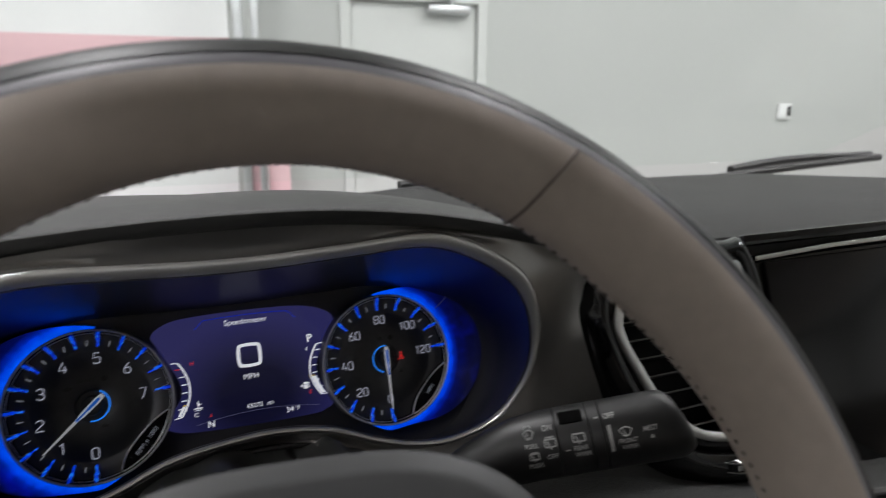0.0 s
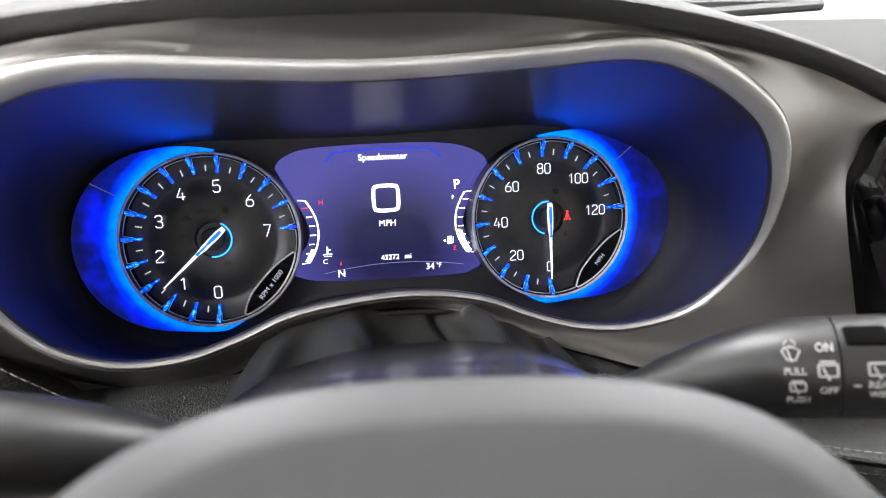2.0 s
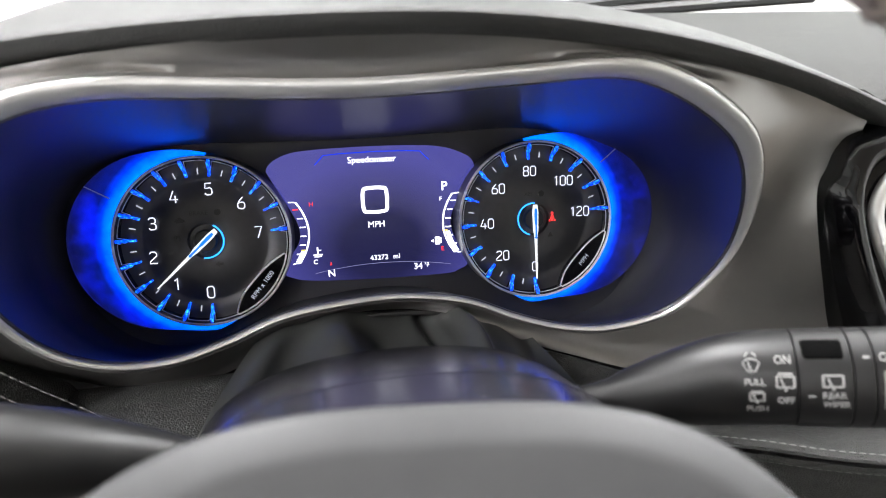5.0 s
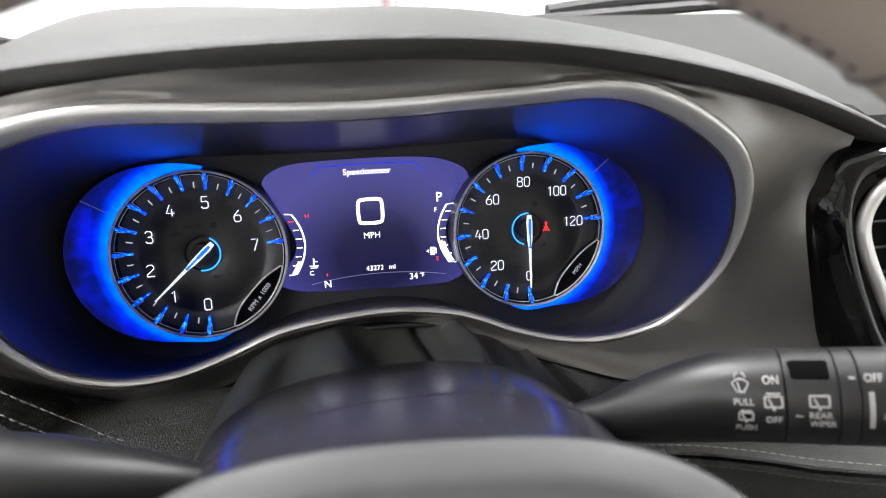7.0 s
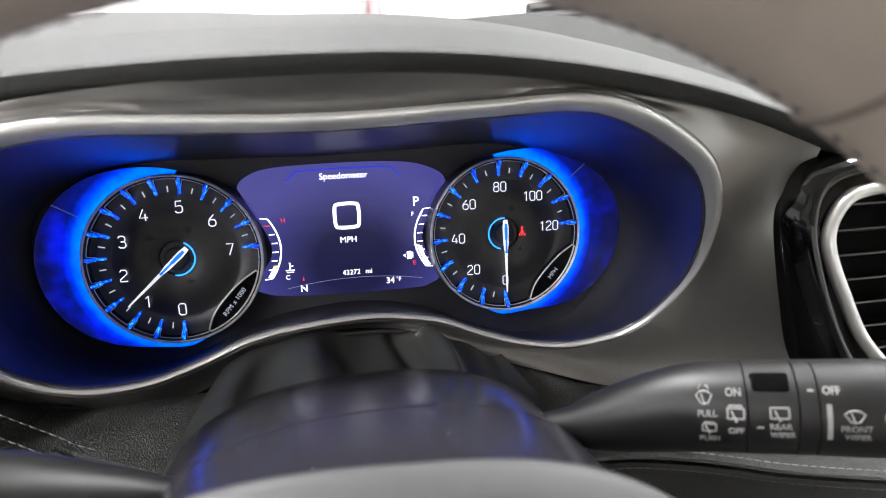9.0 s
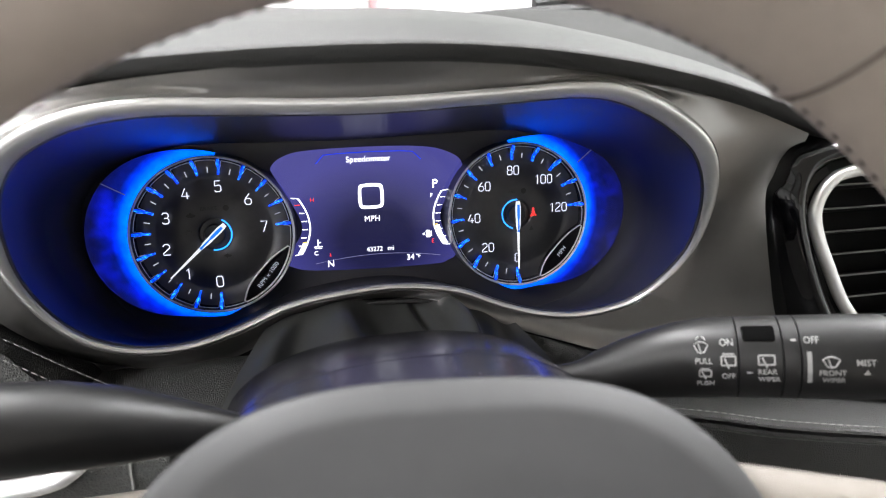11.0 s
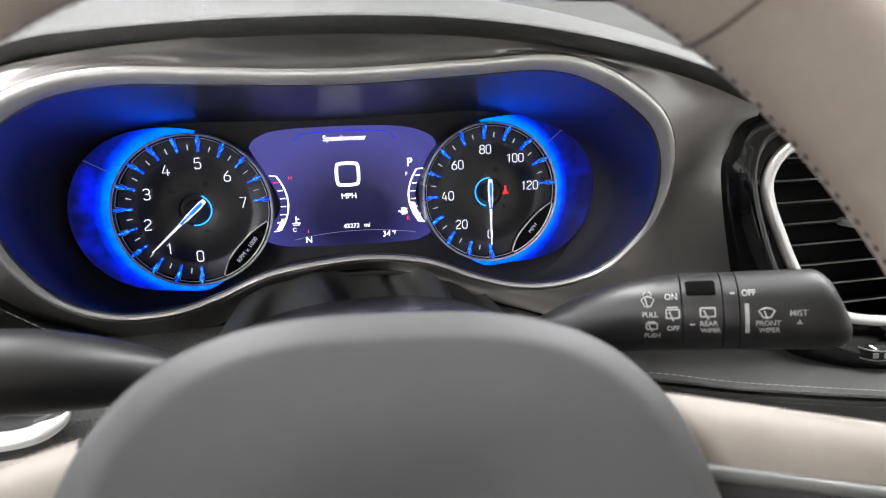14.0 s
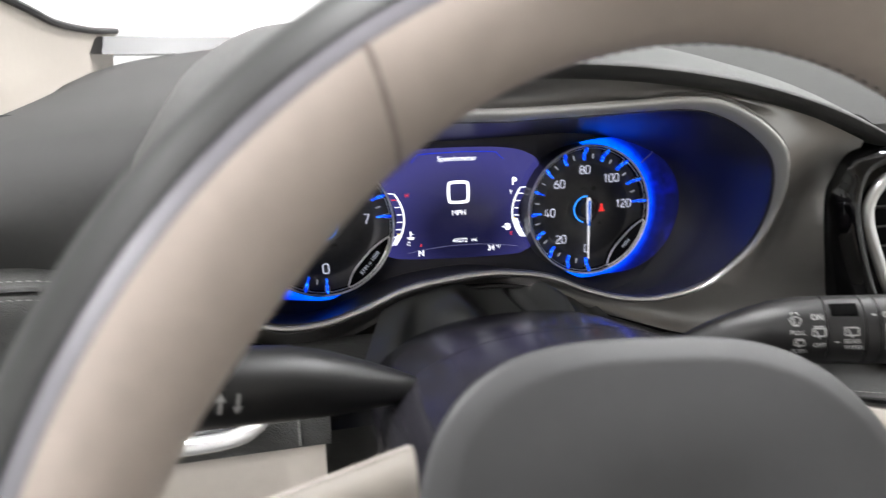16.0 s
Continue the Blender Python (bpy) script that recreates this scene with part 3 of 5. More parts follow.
def dial(c, name, cx, cz, side):
    tach = side < 0
    n = 96
    # Dish: a flat face with a raised shoulder and a shallow funnel round the spindle.
    prof = [(3.0, 2.0), (8.6, 2.0), (9.4, 0.0), (11.0, -0.7), (15.0, -1.0), (20.0, -0.9), (24.5, -0.3), (28.0, 0.6), (31.5, 1.2), (33.6, 1.3), (34.2, 0.9), (38.6, 0.7), (42.8, 0.5), (43.0, -4.0)]

    def turn(profile, k=n):
        return loft([[(cx + r * math.cos(2 * math.pi * i / k), y, cz + r * math.sin(2 * math.pi * i / k)) for i in range(k)] for r, y in profile])

    face = part(name, turn(prof), M_DIAL, c, ("tachometer dial" if tach else "speedometer dial") + " with lit white numerals")
    part("ring_wall", turn([(44.9, -5.0), (45.1, 4.0), (45.6, 11.0)]), M_COWL, face, "black outer wall of the dial")
    # The chrome ring reaches inwards beside each blue mark and opens into a rounded recess between them.
    steps = 15 if tach else 13
    sweep = 264.0
    gap = sweep / (steps - 1)

    def lug(deg):
        along_ = (270 - deg) % 360
        if along_ > sweep + 4 and along_ < 356:
            return 0.0
        off = abs((along_ + gap / 2) % gap - gap / 2) if along_ <= sweep + gap / 2 else 360 - along_
        k = min(1.0, max(0.0, (2.1 - off) / 0.7))
        return k * k * (3 - 2 * k)

    rows = []
    for i in range(1440):
        a = 360 * i / 1440
        d = 3.6 * lug(a)
        ca, sa = math.cos(radians(a)), math.sin(radians(a))
        rows.append([(cx + r * ca, y, cz + r * sa) for r, y in ((43.75, -6.2), (43.3 - 0.75 * d, -5.5 + 0.55 * d), (42.9 - 0.92 * d, -5.0 + 0.75 * d), (42.6 - d, -4.4 + 0.85 * d), (42.5 - d, 0.7))])
    part("recess_wall", loft(rows, around=False, along=True), M_BACK, face, "black scalloped wall inside the chrome ring")
    part("chrome_ring", turn([(45.1, -5.0), (45.05, -6.5), (44.8, -7.0), (44.4, -7.15), (44.0, -6.9), (43.7, -6.1)], 144), M_RING, face, "thin satin chrome ring")
    edge = [Vector((cx + (42.6 - 3.6 * lug(0.5 * i)) * math.cos(radians(0.5 * i)), -4.6 + 3.06 * lug(0.5 * i), cz + (42.6 - 3.6 * lug(0.5 * i)) * math.sin(radians(0.5 * i)))) for i in range(720)]
    part("recess_edge", tube(edge, 0.24, 5, True, up=Vector((0, 1, 0))), M_RING, face, "fine bright edge round the recesses")
    # Scales.

    def placed(name_, mesh, a, deep=0.0):
        ob = new(name_, mesh)
        ob.parent = face
        ob.matrix_basis = Matrix.Translation(Vector((cx, deep, cz)) * U) @ Matrix.Rotation(radians(-a), 4, "Y")
        return ob

    def piece(name_, bm, material):
        me = bpy.data.meshes.new(name_)
        for v in bm.verts:
            v.co *= U
        bm.to_mesh(me)
        bm.free()
        me.materials.append(material)
        return me

    mark = piece("tick", joined(box((34.4, -2.6, -0.48), (37.6, 0.6, 0.48), 0.16), prism([(37.6, -0.4), (40.6, -0.62), (40.6, 0.62), (37.6, 0.4)], -2.8, 0.4)), M_TICKBLUE)
    tip = piece("tick_end", joined(box((40.2, -6.2, -0.85), (43.4, -1.0, 0.85), 0.4), box((38.6, -3.4, -0.95), (40.2, -1.2, -0.5), 0.15), box((38.6, -3.4, 0.5), (40.2, -1.2, 0.95), 0.15)), M_TICKBLUE)
    minor = piece("minor_tick", box((35.4, -0.1, -0.26), (38.6, 0.5, 0.26)), M_TICK)
    for i in range(steps):
        a = 270 - gap * i
        ob = placed("tick", mark, a)
        ob["label"] = "glowing blue scale mark"
        placed("tick_end", tip, a)
        if i < steps - 1:
            placed("minor_tick", minor, a - gap / 2)
    words = [(str(i), i / 7) for i in range(8)] if tach else [(str(v), v / 120) for v in (0, 20, 40, 60, 80, 100, 120)]
    for w, f in words:
        x, z = polar(cx, cz, 27.8, 270 - sweep * f)
        part("numeral", put(figures(w, 6.1 if tach else 5.3), x, -1.1, z), M_NUM, face, smooth=False)
    # The lens-shaped pod with the unit.
    a0, a1 = -13, -70
    outer = [polar(cx, cz, 42.6, a0 + (a1 - a0) * i / 16) for i in range(17)]
    p0, p1 = polar(cx, cz, 42.4, a0 + 2), polar(cx, cz, 42.4, a1 - 2)
    q0, q1 = polar(cx, cz, 34.2, a0 - 14), polar(cx, cz, 34.2, a1 + 11)
    inner = [(v.x, v.y) for v in spline([(*p1, 0), (*q1, 0), (*q0, 0), (*p0, 0)], 6, False)]
    loop = outer + inner[1:-1]
    part("unit_pod", prism(loop, -6.0, -1.0), M_GLOSS, face, "glossy black pod")
    part("pod_rim", tube([Vector((x, -6.2, z)) for x, z in loop], 0.5, 8, True, up=Vector((0, 1, 0))), M_RING, face)
    mx, mz = polar(cx, cz, 37.6, -42)
    part("unit_text", put(lettering("RPM x 1000" if tach else "MPH", 3.7, 0.1), mx, -6.3, mz, 50), M_UNIT, face, smooth=False)
    # Telltales: dark symbols, and on the speedometer the red seat-belt lamp.
    def dim(bm):
        part("unlit_telltale", bm, M_DIM, face, smooth=False)

    if tach:
        dim(put(lettering("BRAKE", 3.2, 0.05), cx - 2.0, -1.25, cz + 15.0))
        dim(prism([polar(cx + 7.5, cz + 15.0, 1.7, 30 * k) for k in range(12)], -1.3, -1.0))
        dim(put(lettering("(P)", 3.2, 0.05), cx - 14.0, -1.25, cz + 2.5))
        # Engine outline and a pair of small arrows.
        x, z = cx - 11.8, cz + 11.6
        dim(joined(box((x - 1.9, -1.3, z - 1.2), (x + 1.4, -1.0, z + 0.9)), box((x - 0.9, -1.3, z + 0.9), (x + 0.6, -1.0, z + 1.6)), box((x + 1.4, -1.3, z - 0.8), (x + 2.3, -1.0, z + 0.5)), box((x - 2.6, -1.3, z - 0.6), (x - 1.9, -1.0, z + 0.3))))
        x, z = cx + 6.0, cz - 12.8
        dim(prism([(x - 2.2, z), (x, z + 1.6), (x, z + 0.7), (x + 2.0, z + 0.7), (x + 2.0, z - 0.7), (x, z - 0.7), (x, z - 1.6)], -1.3, -1.0))
    else:
        x, z = cx + 11.0, cz + 0.6
        body = [prism([polar(x, z + 2.3, 0.75, 30 * k) for k in range(12)], -1.6, -1.1),
                prism([(x - 0.3, z + 1.4), (x + 0.4, z + 1.4), (x + 1.2, z - 1.0), (x - 1.2, z - 1.0)], -1.6, -1.1),
                prism([(x - 1.9, z - 1.3), (x - 1.1, z - 1.3), (x - 1.4, z - 2.5), (x - 2.0, z - 2.5)], -1.6, -1.1),
                prism([(x + 1.9, z - 1.3), (x + 1.1, z - 1.3), (x + 1.4, z - 2.5), (x + 2.0, z - 2.5)], -1.6, -1.1),
                prism([(x - 0.5, z - 1.3), (x + 0.5, z - 1.3), (x + 0.6, z - 2.3), (x - 0.6, z - 2.3)], -1.6, -1.1)]
        part("belt_telltale", joined(*body), M_RED, face, "red seat-belt warning symbol, lit")
        dim(put(lettering("ABS", 2.8, 0.05), cx - 3.0, -1.25, cz + 14.6))
        dim(prism([polar(cx + 4.6, cz + 14.6, 1.8, 30 * k) for k in range(12)], -1.3, -1.0))
        x, z = cx + 9.6, cz - 9.4
        dim(prism([(x - 1.7, z - 1.4), (x + 1.7, z - 1.4), (x, z + 1.6)], -1.3, -1.0))
    # Spindle, its blue arc and the needle.
    part("spindle_well", loft([[(cx + r * math.cos(2 * math.pi * k / 48), y, cz + r * math.sin(2 * math.pi * k / 48)) for k in range(48)] for r, y in ((9.3, 0.6), (8.9, 3.0), (0.2, 3.2))]), M_BACK, face)
    a0, a1 = (-100, 62) if tach else (85, 255)
    part("spindle_arc", tube(arc(cx, cz, 9.2, a0, a1, 40, -0.2), 0.42, 6, up=Vector((0, 1, 0))), M_BLUE_HOT, face, "thin glowing blue arc")
    part("spindle", loft([[(cx + r * math.cos(2 * math.pi * k / 32), y, cz + r * math.sin(2 * math.pi * k / 32)) for k in range(32)] for r, y in ((6.0, 3.0), (6.0, -1.6), (5.4, -2.4), (0.1, -2.6))]), M_DARK, face)
    ang = 222 if tach else 270
    spin = Matrix.Translation((cx, -4.0, cz)) @ Matrix.Rotation(radians(-ang), 4, "Y")
    part("needle", turned(needle_shape(34.5, 8.6, 1.85, 0.38), spin), M_NEEDLE, face, "white needle with a blue inlay")
    blue = needle_shape(10.8, 6.4, 1.25, 0.8)
    part("needle_inlay", turned(blue, spin @ Matrix.Translation((0, -0.45, 0))), M_NEEDLE_BLUE, face)
    # The light guide outside the dial: a plate with a round outer edge, set off to the cluster's side.
    ox, orad = (cx - 23.0, 48.5) if tach else (cx + 28.0, 49.5)
    rows = []
    m = 96
    first, last = (85, 287) if tach else (95, -107)
    for j in range(11):
        row = []
        for k in range(m + 1):
            t = k / m
            a = radians(first + (last - first) * t)
            d = Vector((math.cos(a), math.sin(a)))
            o = Vector((cx - ox, 0.0))
            b = o.dot(d)
            root = b * b - o.length_squared + orad * orad
            far = -b + math.sqrt(root) if root > 0 else 0.0
            lip = 45.2 + 6.0 * min(1.0, 0.3 + 5 * t, 0.3 + 9 * (1 - t))
            far = lip + 2.5 * math.log(1 + math.exp((far - lip) / 2.5)) - 0.8
            r = 45.0 + (far - 45.0) * (j / 10)
            row.append((cx + r * d.x, 0.5 + 3.0 * (j / 10) + (2.0 if j == 10 else 0.0), cz + r * d.y))
        rows.append(row)
    part("light_crescent", loft(rows, around=False), M_HALO[name], face, "blue glowing crescent round the dial")
    # Opaque wall added to keep the guide's glow off the cowl behind it.
    shell_rows = [[(x, y + 0.3, z) for x, y, z in rows[-1]], [(x, 12.4, z) for x, y, z in rows[-1]]]
    part("guide_light_stop", loft(shell_rows, around=False), M_COWL, face, "black wall added to block glow behind the light guide")
    rib = 151 if tach else 36
    part("guide_rib", tube([Vector((*polar(cx, cz, r, rib), 0.2 + (r - 45) * 0.13)).xzy for r in (52, 56, 60, 66)], 0.35, 6, up=Vector((0, 1, 0))), M_RIB, face, "thin clear rib in the light guide")


STROKES = {
    "0": [[(-0.29, 0.0), (-0.29, 0.36), (-0.16, 0.5), (0.16, 0.5), (0.29, 0.36), (0.29, -0.36), (0.16, -0.5), (-0.16, -0.5), (-0.29, -0.36), (-0.29, 0.0)]],
    "1": [[(-0.12, 0.3), (0.1, 0.5), (0.1, -0.5)]],
    "2": [[(-0.28, 0.34), (-0.15, 0.5), (0.15, 0.5), (0.28, 0.36), (0.28, 0.16), (-0.29, -0.32), (-0.29, -0.5), (0.3, -0.5)]],
    "3": [[(-0.27, 0.36), (-0.14, 0.5), (0.14, 0.5), (0.27, 0.37), (0.27, 0.14), (0.14, 0.02), (-0.08, 0.02)], [(0.14, 0.02), (0.29, -0.12), (0.29, -0.36), (0.16, -0.5), (-0.16, -0.5), (-0.29, -0.36)]],
    "4": [[(0.0, 0.5), (-0.32, -0.24), (0.34, -0.24)], [(0.14, 0.1), (0.14, -0.5)]],
    "5": [[(0.26, 0.5), (-0.22, 0.5), (-0.26, 0.04), (0.14, 0.1), (0.29, -0.04), (0.29, -0.36), (0.16, -0.5), (-0.16, -0.5), (-0.29, -0.36)]],
    "6": [[(0.14, 0.5), (-0.2, 0.12), (-0.29, -0.08), (-0.29, -0.36), (-0.16, -0.5), (0.16, -0.5), (0.29, -0.36), (0.29, -0.08), (0.16, 0.06), (-0.16, 0.06), (-0.28, -0.06)]],
    "7": [[(-0.29, 0.5), (0.29, 0.5), (-0.08, -0.5)]],
    "8": [[(0.0, 0.04), (-0.15, 0.04), (-0.26, 0.16), (-0.26, 0.38), (-0.14, 0.5), (0.14, 0.5), (0.26, 0.38), (0.26, 0.16), (0.15, 0.04), (0.0, 0.04), (-0.16, 0.04), (-0.29, -0.1), (-0.29, -0.36), (-0.16, -0.5), (0.16, -0.5), (0.29, -0.36), (0.29, -0.1), (0.16, 0.04)]],
}


def figures(text, high):
    """Squared thin numerals drawn with an even stroke, their middle at the origin."""
    out, wide = [], high * 0.8
    for i, ch in enumerate(text):
        x0 = (i - (len(text) - 1) / 2) * wide
        for line in STROKES[ch]:
            out.append(tube([Vector((x0 + x * high, 0, z * high)) for x, z in line], 0.052 * high, 5, up=Vector((0, 1, 0))))
    return joined(*out)


M_HALO = {"tachometer": halo_glow("blue_halo", -93.5), "speedometer": halo_glow("blue_halo_b", 88.3)}


def screen(c):
    y = 8.0
    half = [(-40, 45), (-54, 41.5), (-60, 36), (-58, 30), (-46, 6), (-46, -6), (-56, -20), (-50, -25.5), (-36, -28)]
    right = [(36, -29.5), (44, -28), (50, -23), (42, -6), (42, 6), (54, 28), (56, 33), (51, 39), (34, 44.5)]
    outline = [(v.x, v.y) for v in spline([(x, z, 0) for x, z in half + [(0, -29.5)] + right + [(0, 46)]], 5)]
    s = part("screen", prism(outline, y, y + 3), M_SCREEN, c, "lit violet-blue display reading speedometer and zero", sharp=30)
    yy = y - 0.25

    def word(text, size, x, z, material=M_LIT, bold=0.0, name="readout", spin=0):
        part(name, put(lettering(text, size, 0.06, bold=bold), x, yy, z, spin), material, s, smooth=False)

    word("Speedometer", 5.0, -2.4, 38.6)
    zero = [Vector((-2 + x, yy, 16 + z)) for x, z in [(v.x, v.y) for v in spline([(-6.9, 0, 0), (-6.4, 5.6, 0), (-4.5, 6.6, 0), (0, 6.9, 0), (4.5, 6.6, 0), (6.4, 5.6, 0), (6.9, 0, 0), (6.4, -5.6, 0), (4.5, -6.6, 0), (0, -6.9, 0), (-4.5, -6.6, 0), (-6.4, -5.6, 0)], 5)]]
    part("digit_zero", tube(zero, 1.0, 8, True, up=Vector((0, 1, 0))), M_LIT, s, "large white zero")
    word("MPH", 4.9, -2.0, 2.0)
    word("43272", 4.1, -1.6, -17.2)
    word("mi", 4.1, 8.4, -17.2)
    word("34", 5.2, 20.6, -24.0)
    word("\u00b0F", 3.4, 25.6, -23.6)
    word("N", 5.6, -29, -24.4, bold=0.06)
    word("P", 7.4, 38, 21.4, bold=0.12)
    word("F", 3.6, 35.6, 14.2)
    word("E", 3.6, 35.4, -14.6, M_RED)
    word("H", 3.7, -37.6, 15.5, M_RED)
    word("C", 3.7, -37.4, -17.2)
    part("compass_mark", prism([(-29.5, -19.6), (-28.5, -19.6), (-29, -17.2)], yy - 0.05, yy + 0.05), M_RED, s)
    # Header line.
    part("header_line", tube([Vector((x, yy, z)) for x, z in ((-34, 37.0), (-29, 42.0), (-20, 42.6), (0, 43.0), (18, 42.6), (25, 42.0), (30, 37.0))], 0.28, 6, up=Vector((0, 1, 0))), M_BLUE, s)
    part("footer_line", tube([Vector((x, yy + 0.1, -24.5 + 4.2 * (1 - (x / 42) ** 2))) for x in range(-38, 41, 6)], 0.16, 5, up=Vector((0, 1, 0))), glow("faint_line", (0.25, 0.25, 0.5), 0.5), s)
    # The two bar gauges.
    for k, (sx, label) in enumerate(((-1, "temperature gauge"), (1, "fuel gauge"))):
        x0 = -48.4 if sx < 0 else 44.8
        bow = [Vector((x0 - sx * 7.5 * (1 - (z / 19) ** 2) * 1.0 - sx * 1.0, yy, z)) for z in range(-17, 18, 2)]
        g = part("bar_gauge", joined(tube(bow, 0.5, 6, up=Vector((0, 1, 0))), tube([Vector((x0 + sx * 1.5, yy, 17.4)), bow[-1]], 0.3, 6, up=Vector((0, 1, 0))), tube([Vector((x0 + sx * 1.5, yy, -17.4)), bow[0]], 0.3, 6, up=Vector((0, 1, 0)))), M_LIT, s, "white curved " + label)
        for z in range(-12, 15, 5):
            x = x0 - sx * 7.5 * (1 - (z / 19) ** 2)
            part("gauge_mark", box((min(x + sx * 0.4, x + sx * 3.6), yy - 0.1, z - 0.3), (max(x + sx * 0.4, x + sx * 3.6), yy + 0.1, z + 0.3)), (M_RED if (sx < 0 and z > 10) else M_LIT), s, smooth=False)
        top = -4.5 if sx > 0 else -10.5
        fill = [(x0 - sx * 7.5 * (1 - (z / 19) ** 2), z) for z in np.linspace(-16.4, top, 7)]
        fill += [(x + sx * (1.8 if sx < 0 else 2.5), z) for x, z in fill[::-1]]
        part("gauge_fill", prism(fill, yy - 0.05, yy + 0.1), M_LIT, s)
        edge = [(x0 + sx * 3.2, -16.0), (x0 + sx * 5.4, -16.0), (x0 - sx * 0.2 + sx * 4.6, top), (x0 + sx * 2.6, top)]
        part("gauge_edge", prism(edge, yy - 0.1, yy + 0.12), M_CYAN, s)
        zt = top + 0.5
        xt = x0 - sx * 7.5 * (1 - (zt / 19) ** 2)
        part("gauge_limit", box((xt - 1.9, yy - 0.15, zt - 0.35), (xt + 1.3, yy + 0.1, zt + 0.35)), M_YELLOW, s, smooth=False)
    pump = [box((31.2, yy - 0.1, -8.9), (33.9, yy + 0.1, -7.5)), box((31.2, yy - 0.1, -12), (33.9, yy + 0.1, -9.4)), box((31.2, yy - 0.1, -9.5), (31.7, yy + 0.1, -8.8)), box((33.4, yy - 0.1, -9.5), (33.9, yy + 0.1, -8.8)), box((34.4, yy - 0.1, -11.4), (34.9, yy + 0.1, -8)), prism([(30.4, -10.8), (30.4, -8.8), (28.8, -9.8)], yy - 0.1, yy + 0.1)]
    part("fuel_symbol", joined(*pump), M_LIT, s, smooth=False)
    th = [box((-36.3, yy - 0.1, -13.2), (-35.5, yy + 0.1, -8.8)), box((-38.4, yy - 0.1, -13.4), (-33.4, yy + 0.1, -12.8)), box((-35.5, yy - 0.1, -10.9), (-34.0, yy + 0.1, -10.4)), box((-37.9, yy - 0.1, -14.4), (-33.9, yy + 0.1, -14.0))]
    part("coolant_symbol", joined(*th), M_LIT, s, smooth=False)


# ---- the dashboard ----
SURROUND = [(0, -139, 79), (48, -138, 77), (80, -136, 73), (108, -132, 68), (160, -126, 60), (196, -115, 50), (192, -111, 30), (190, -110, 4),
            (197, -106, -26), (212, -98, -64), (140, -74, -74), (86, -64, -61), (54, -58.5, -49), (32, -56, -38.5)]
SURROUND += [(5, -50, -34), (-26, -49, -35), (-55, -45, -47.5), (-83, -44, -60), (-109, -45, -64), (-132, -50, -58), (-156, -68, -41), (-171, -98, -9),
             (-174, -120, 28), (-164, -128, 52), (-138, -133, 66), (-104, -137, 73), (-64, -139, 77), (-32, -139, 79)]


def brow_low(x):
    return 78 - (0.00085 if x > 0 else 0.0004) * x * x - 0.0075 * max(0.0, -112 - x) ** 2


def brow_lip(x):
    return -145 + 0.0006 * x * x


STITCH = [(-335, -88, -8), (-240, -88, -4), (-205, -88, -9), (-180, -88, -20), (-164, -88, -30), (-148, -88, -41), (-128, -86, -55), (-114, -85, -64), (-60, -87, -84), (0, -90, -90), (60, -98, -88),
          (100, -106, -86), (123, -112, -86), (148, -120, -88), (176, -130, -91.5), (216, -140, -95.5), (262, -147, -101), (318, -152, -109), (430, -156, -126)]


def stitches(name, path, parent, length=2.8, gap=1.1, radius=0.3, material=M_THREAD, lift=Vector((0, -0.5, 0.3))):
    """Short thread loops in a row along a path, one joined run."""
    bm = bmesh.new()
    step, i, at = length + gap, 0, 0.0
    lens = [0.0]
    for a, b in zip(path, path[1:]):
        lens.append(lens[-1] + (b - a).length)
    def where(s):
        for k in range(len(path) - 1):
            if s <= lens[k + 1]:
                return path[k].lerp(path[k + 1], (s - lens[k]) / max(1e-6, lens[k + 1] - lens[k]))
        return path[-1]
    verts, faces = [], []
    while at + length < lens[-1]:
        ends = [where(at), where(at + length * 0.5), where(at + length)]
        d = (ends[2] - ends[0]).normalized()
        s = d.cross(Vector((0, 0, 1)))
        s = s.normalized() if s.length > 0.05 else Vector((1, 0, 0))
        t = s.cross(d).normalized()
        k0 = len(verts)
        for q, r, up in ((ends[0], 0.45, 0.0), (ends[1], 1.0, 1.0), (ends[2], 0.45, 0.0)):
            for a in range(6):
                an = a * math.pi / 3
                verts.append(q + lift * up + radius * r * (math.cos(an) * s + math.sin(an) * t))
        for j in range(2):
            for a in range(6):
                faces.append((k0 + j * 6 + a, k0 + j * 6 + (a + 1) % 6, k0 + j * 6 + 6 + (a + 1) % 6, k0 + j * 6 + 6 + a))
        at += step
    me = bpy.data.meshes.new("tmp")
    me.from_pydata([tuple(v) for v in verts], [], faces)
    bm.from_mesh(me)
    bpy.data.meshes.remove(me)
    return part(name, bm, material, parent)


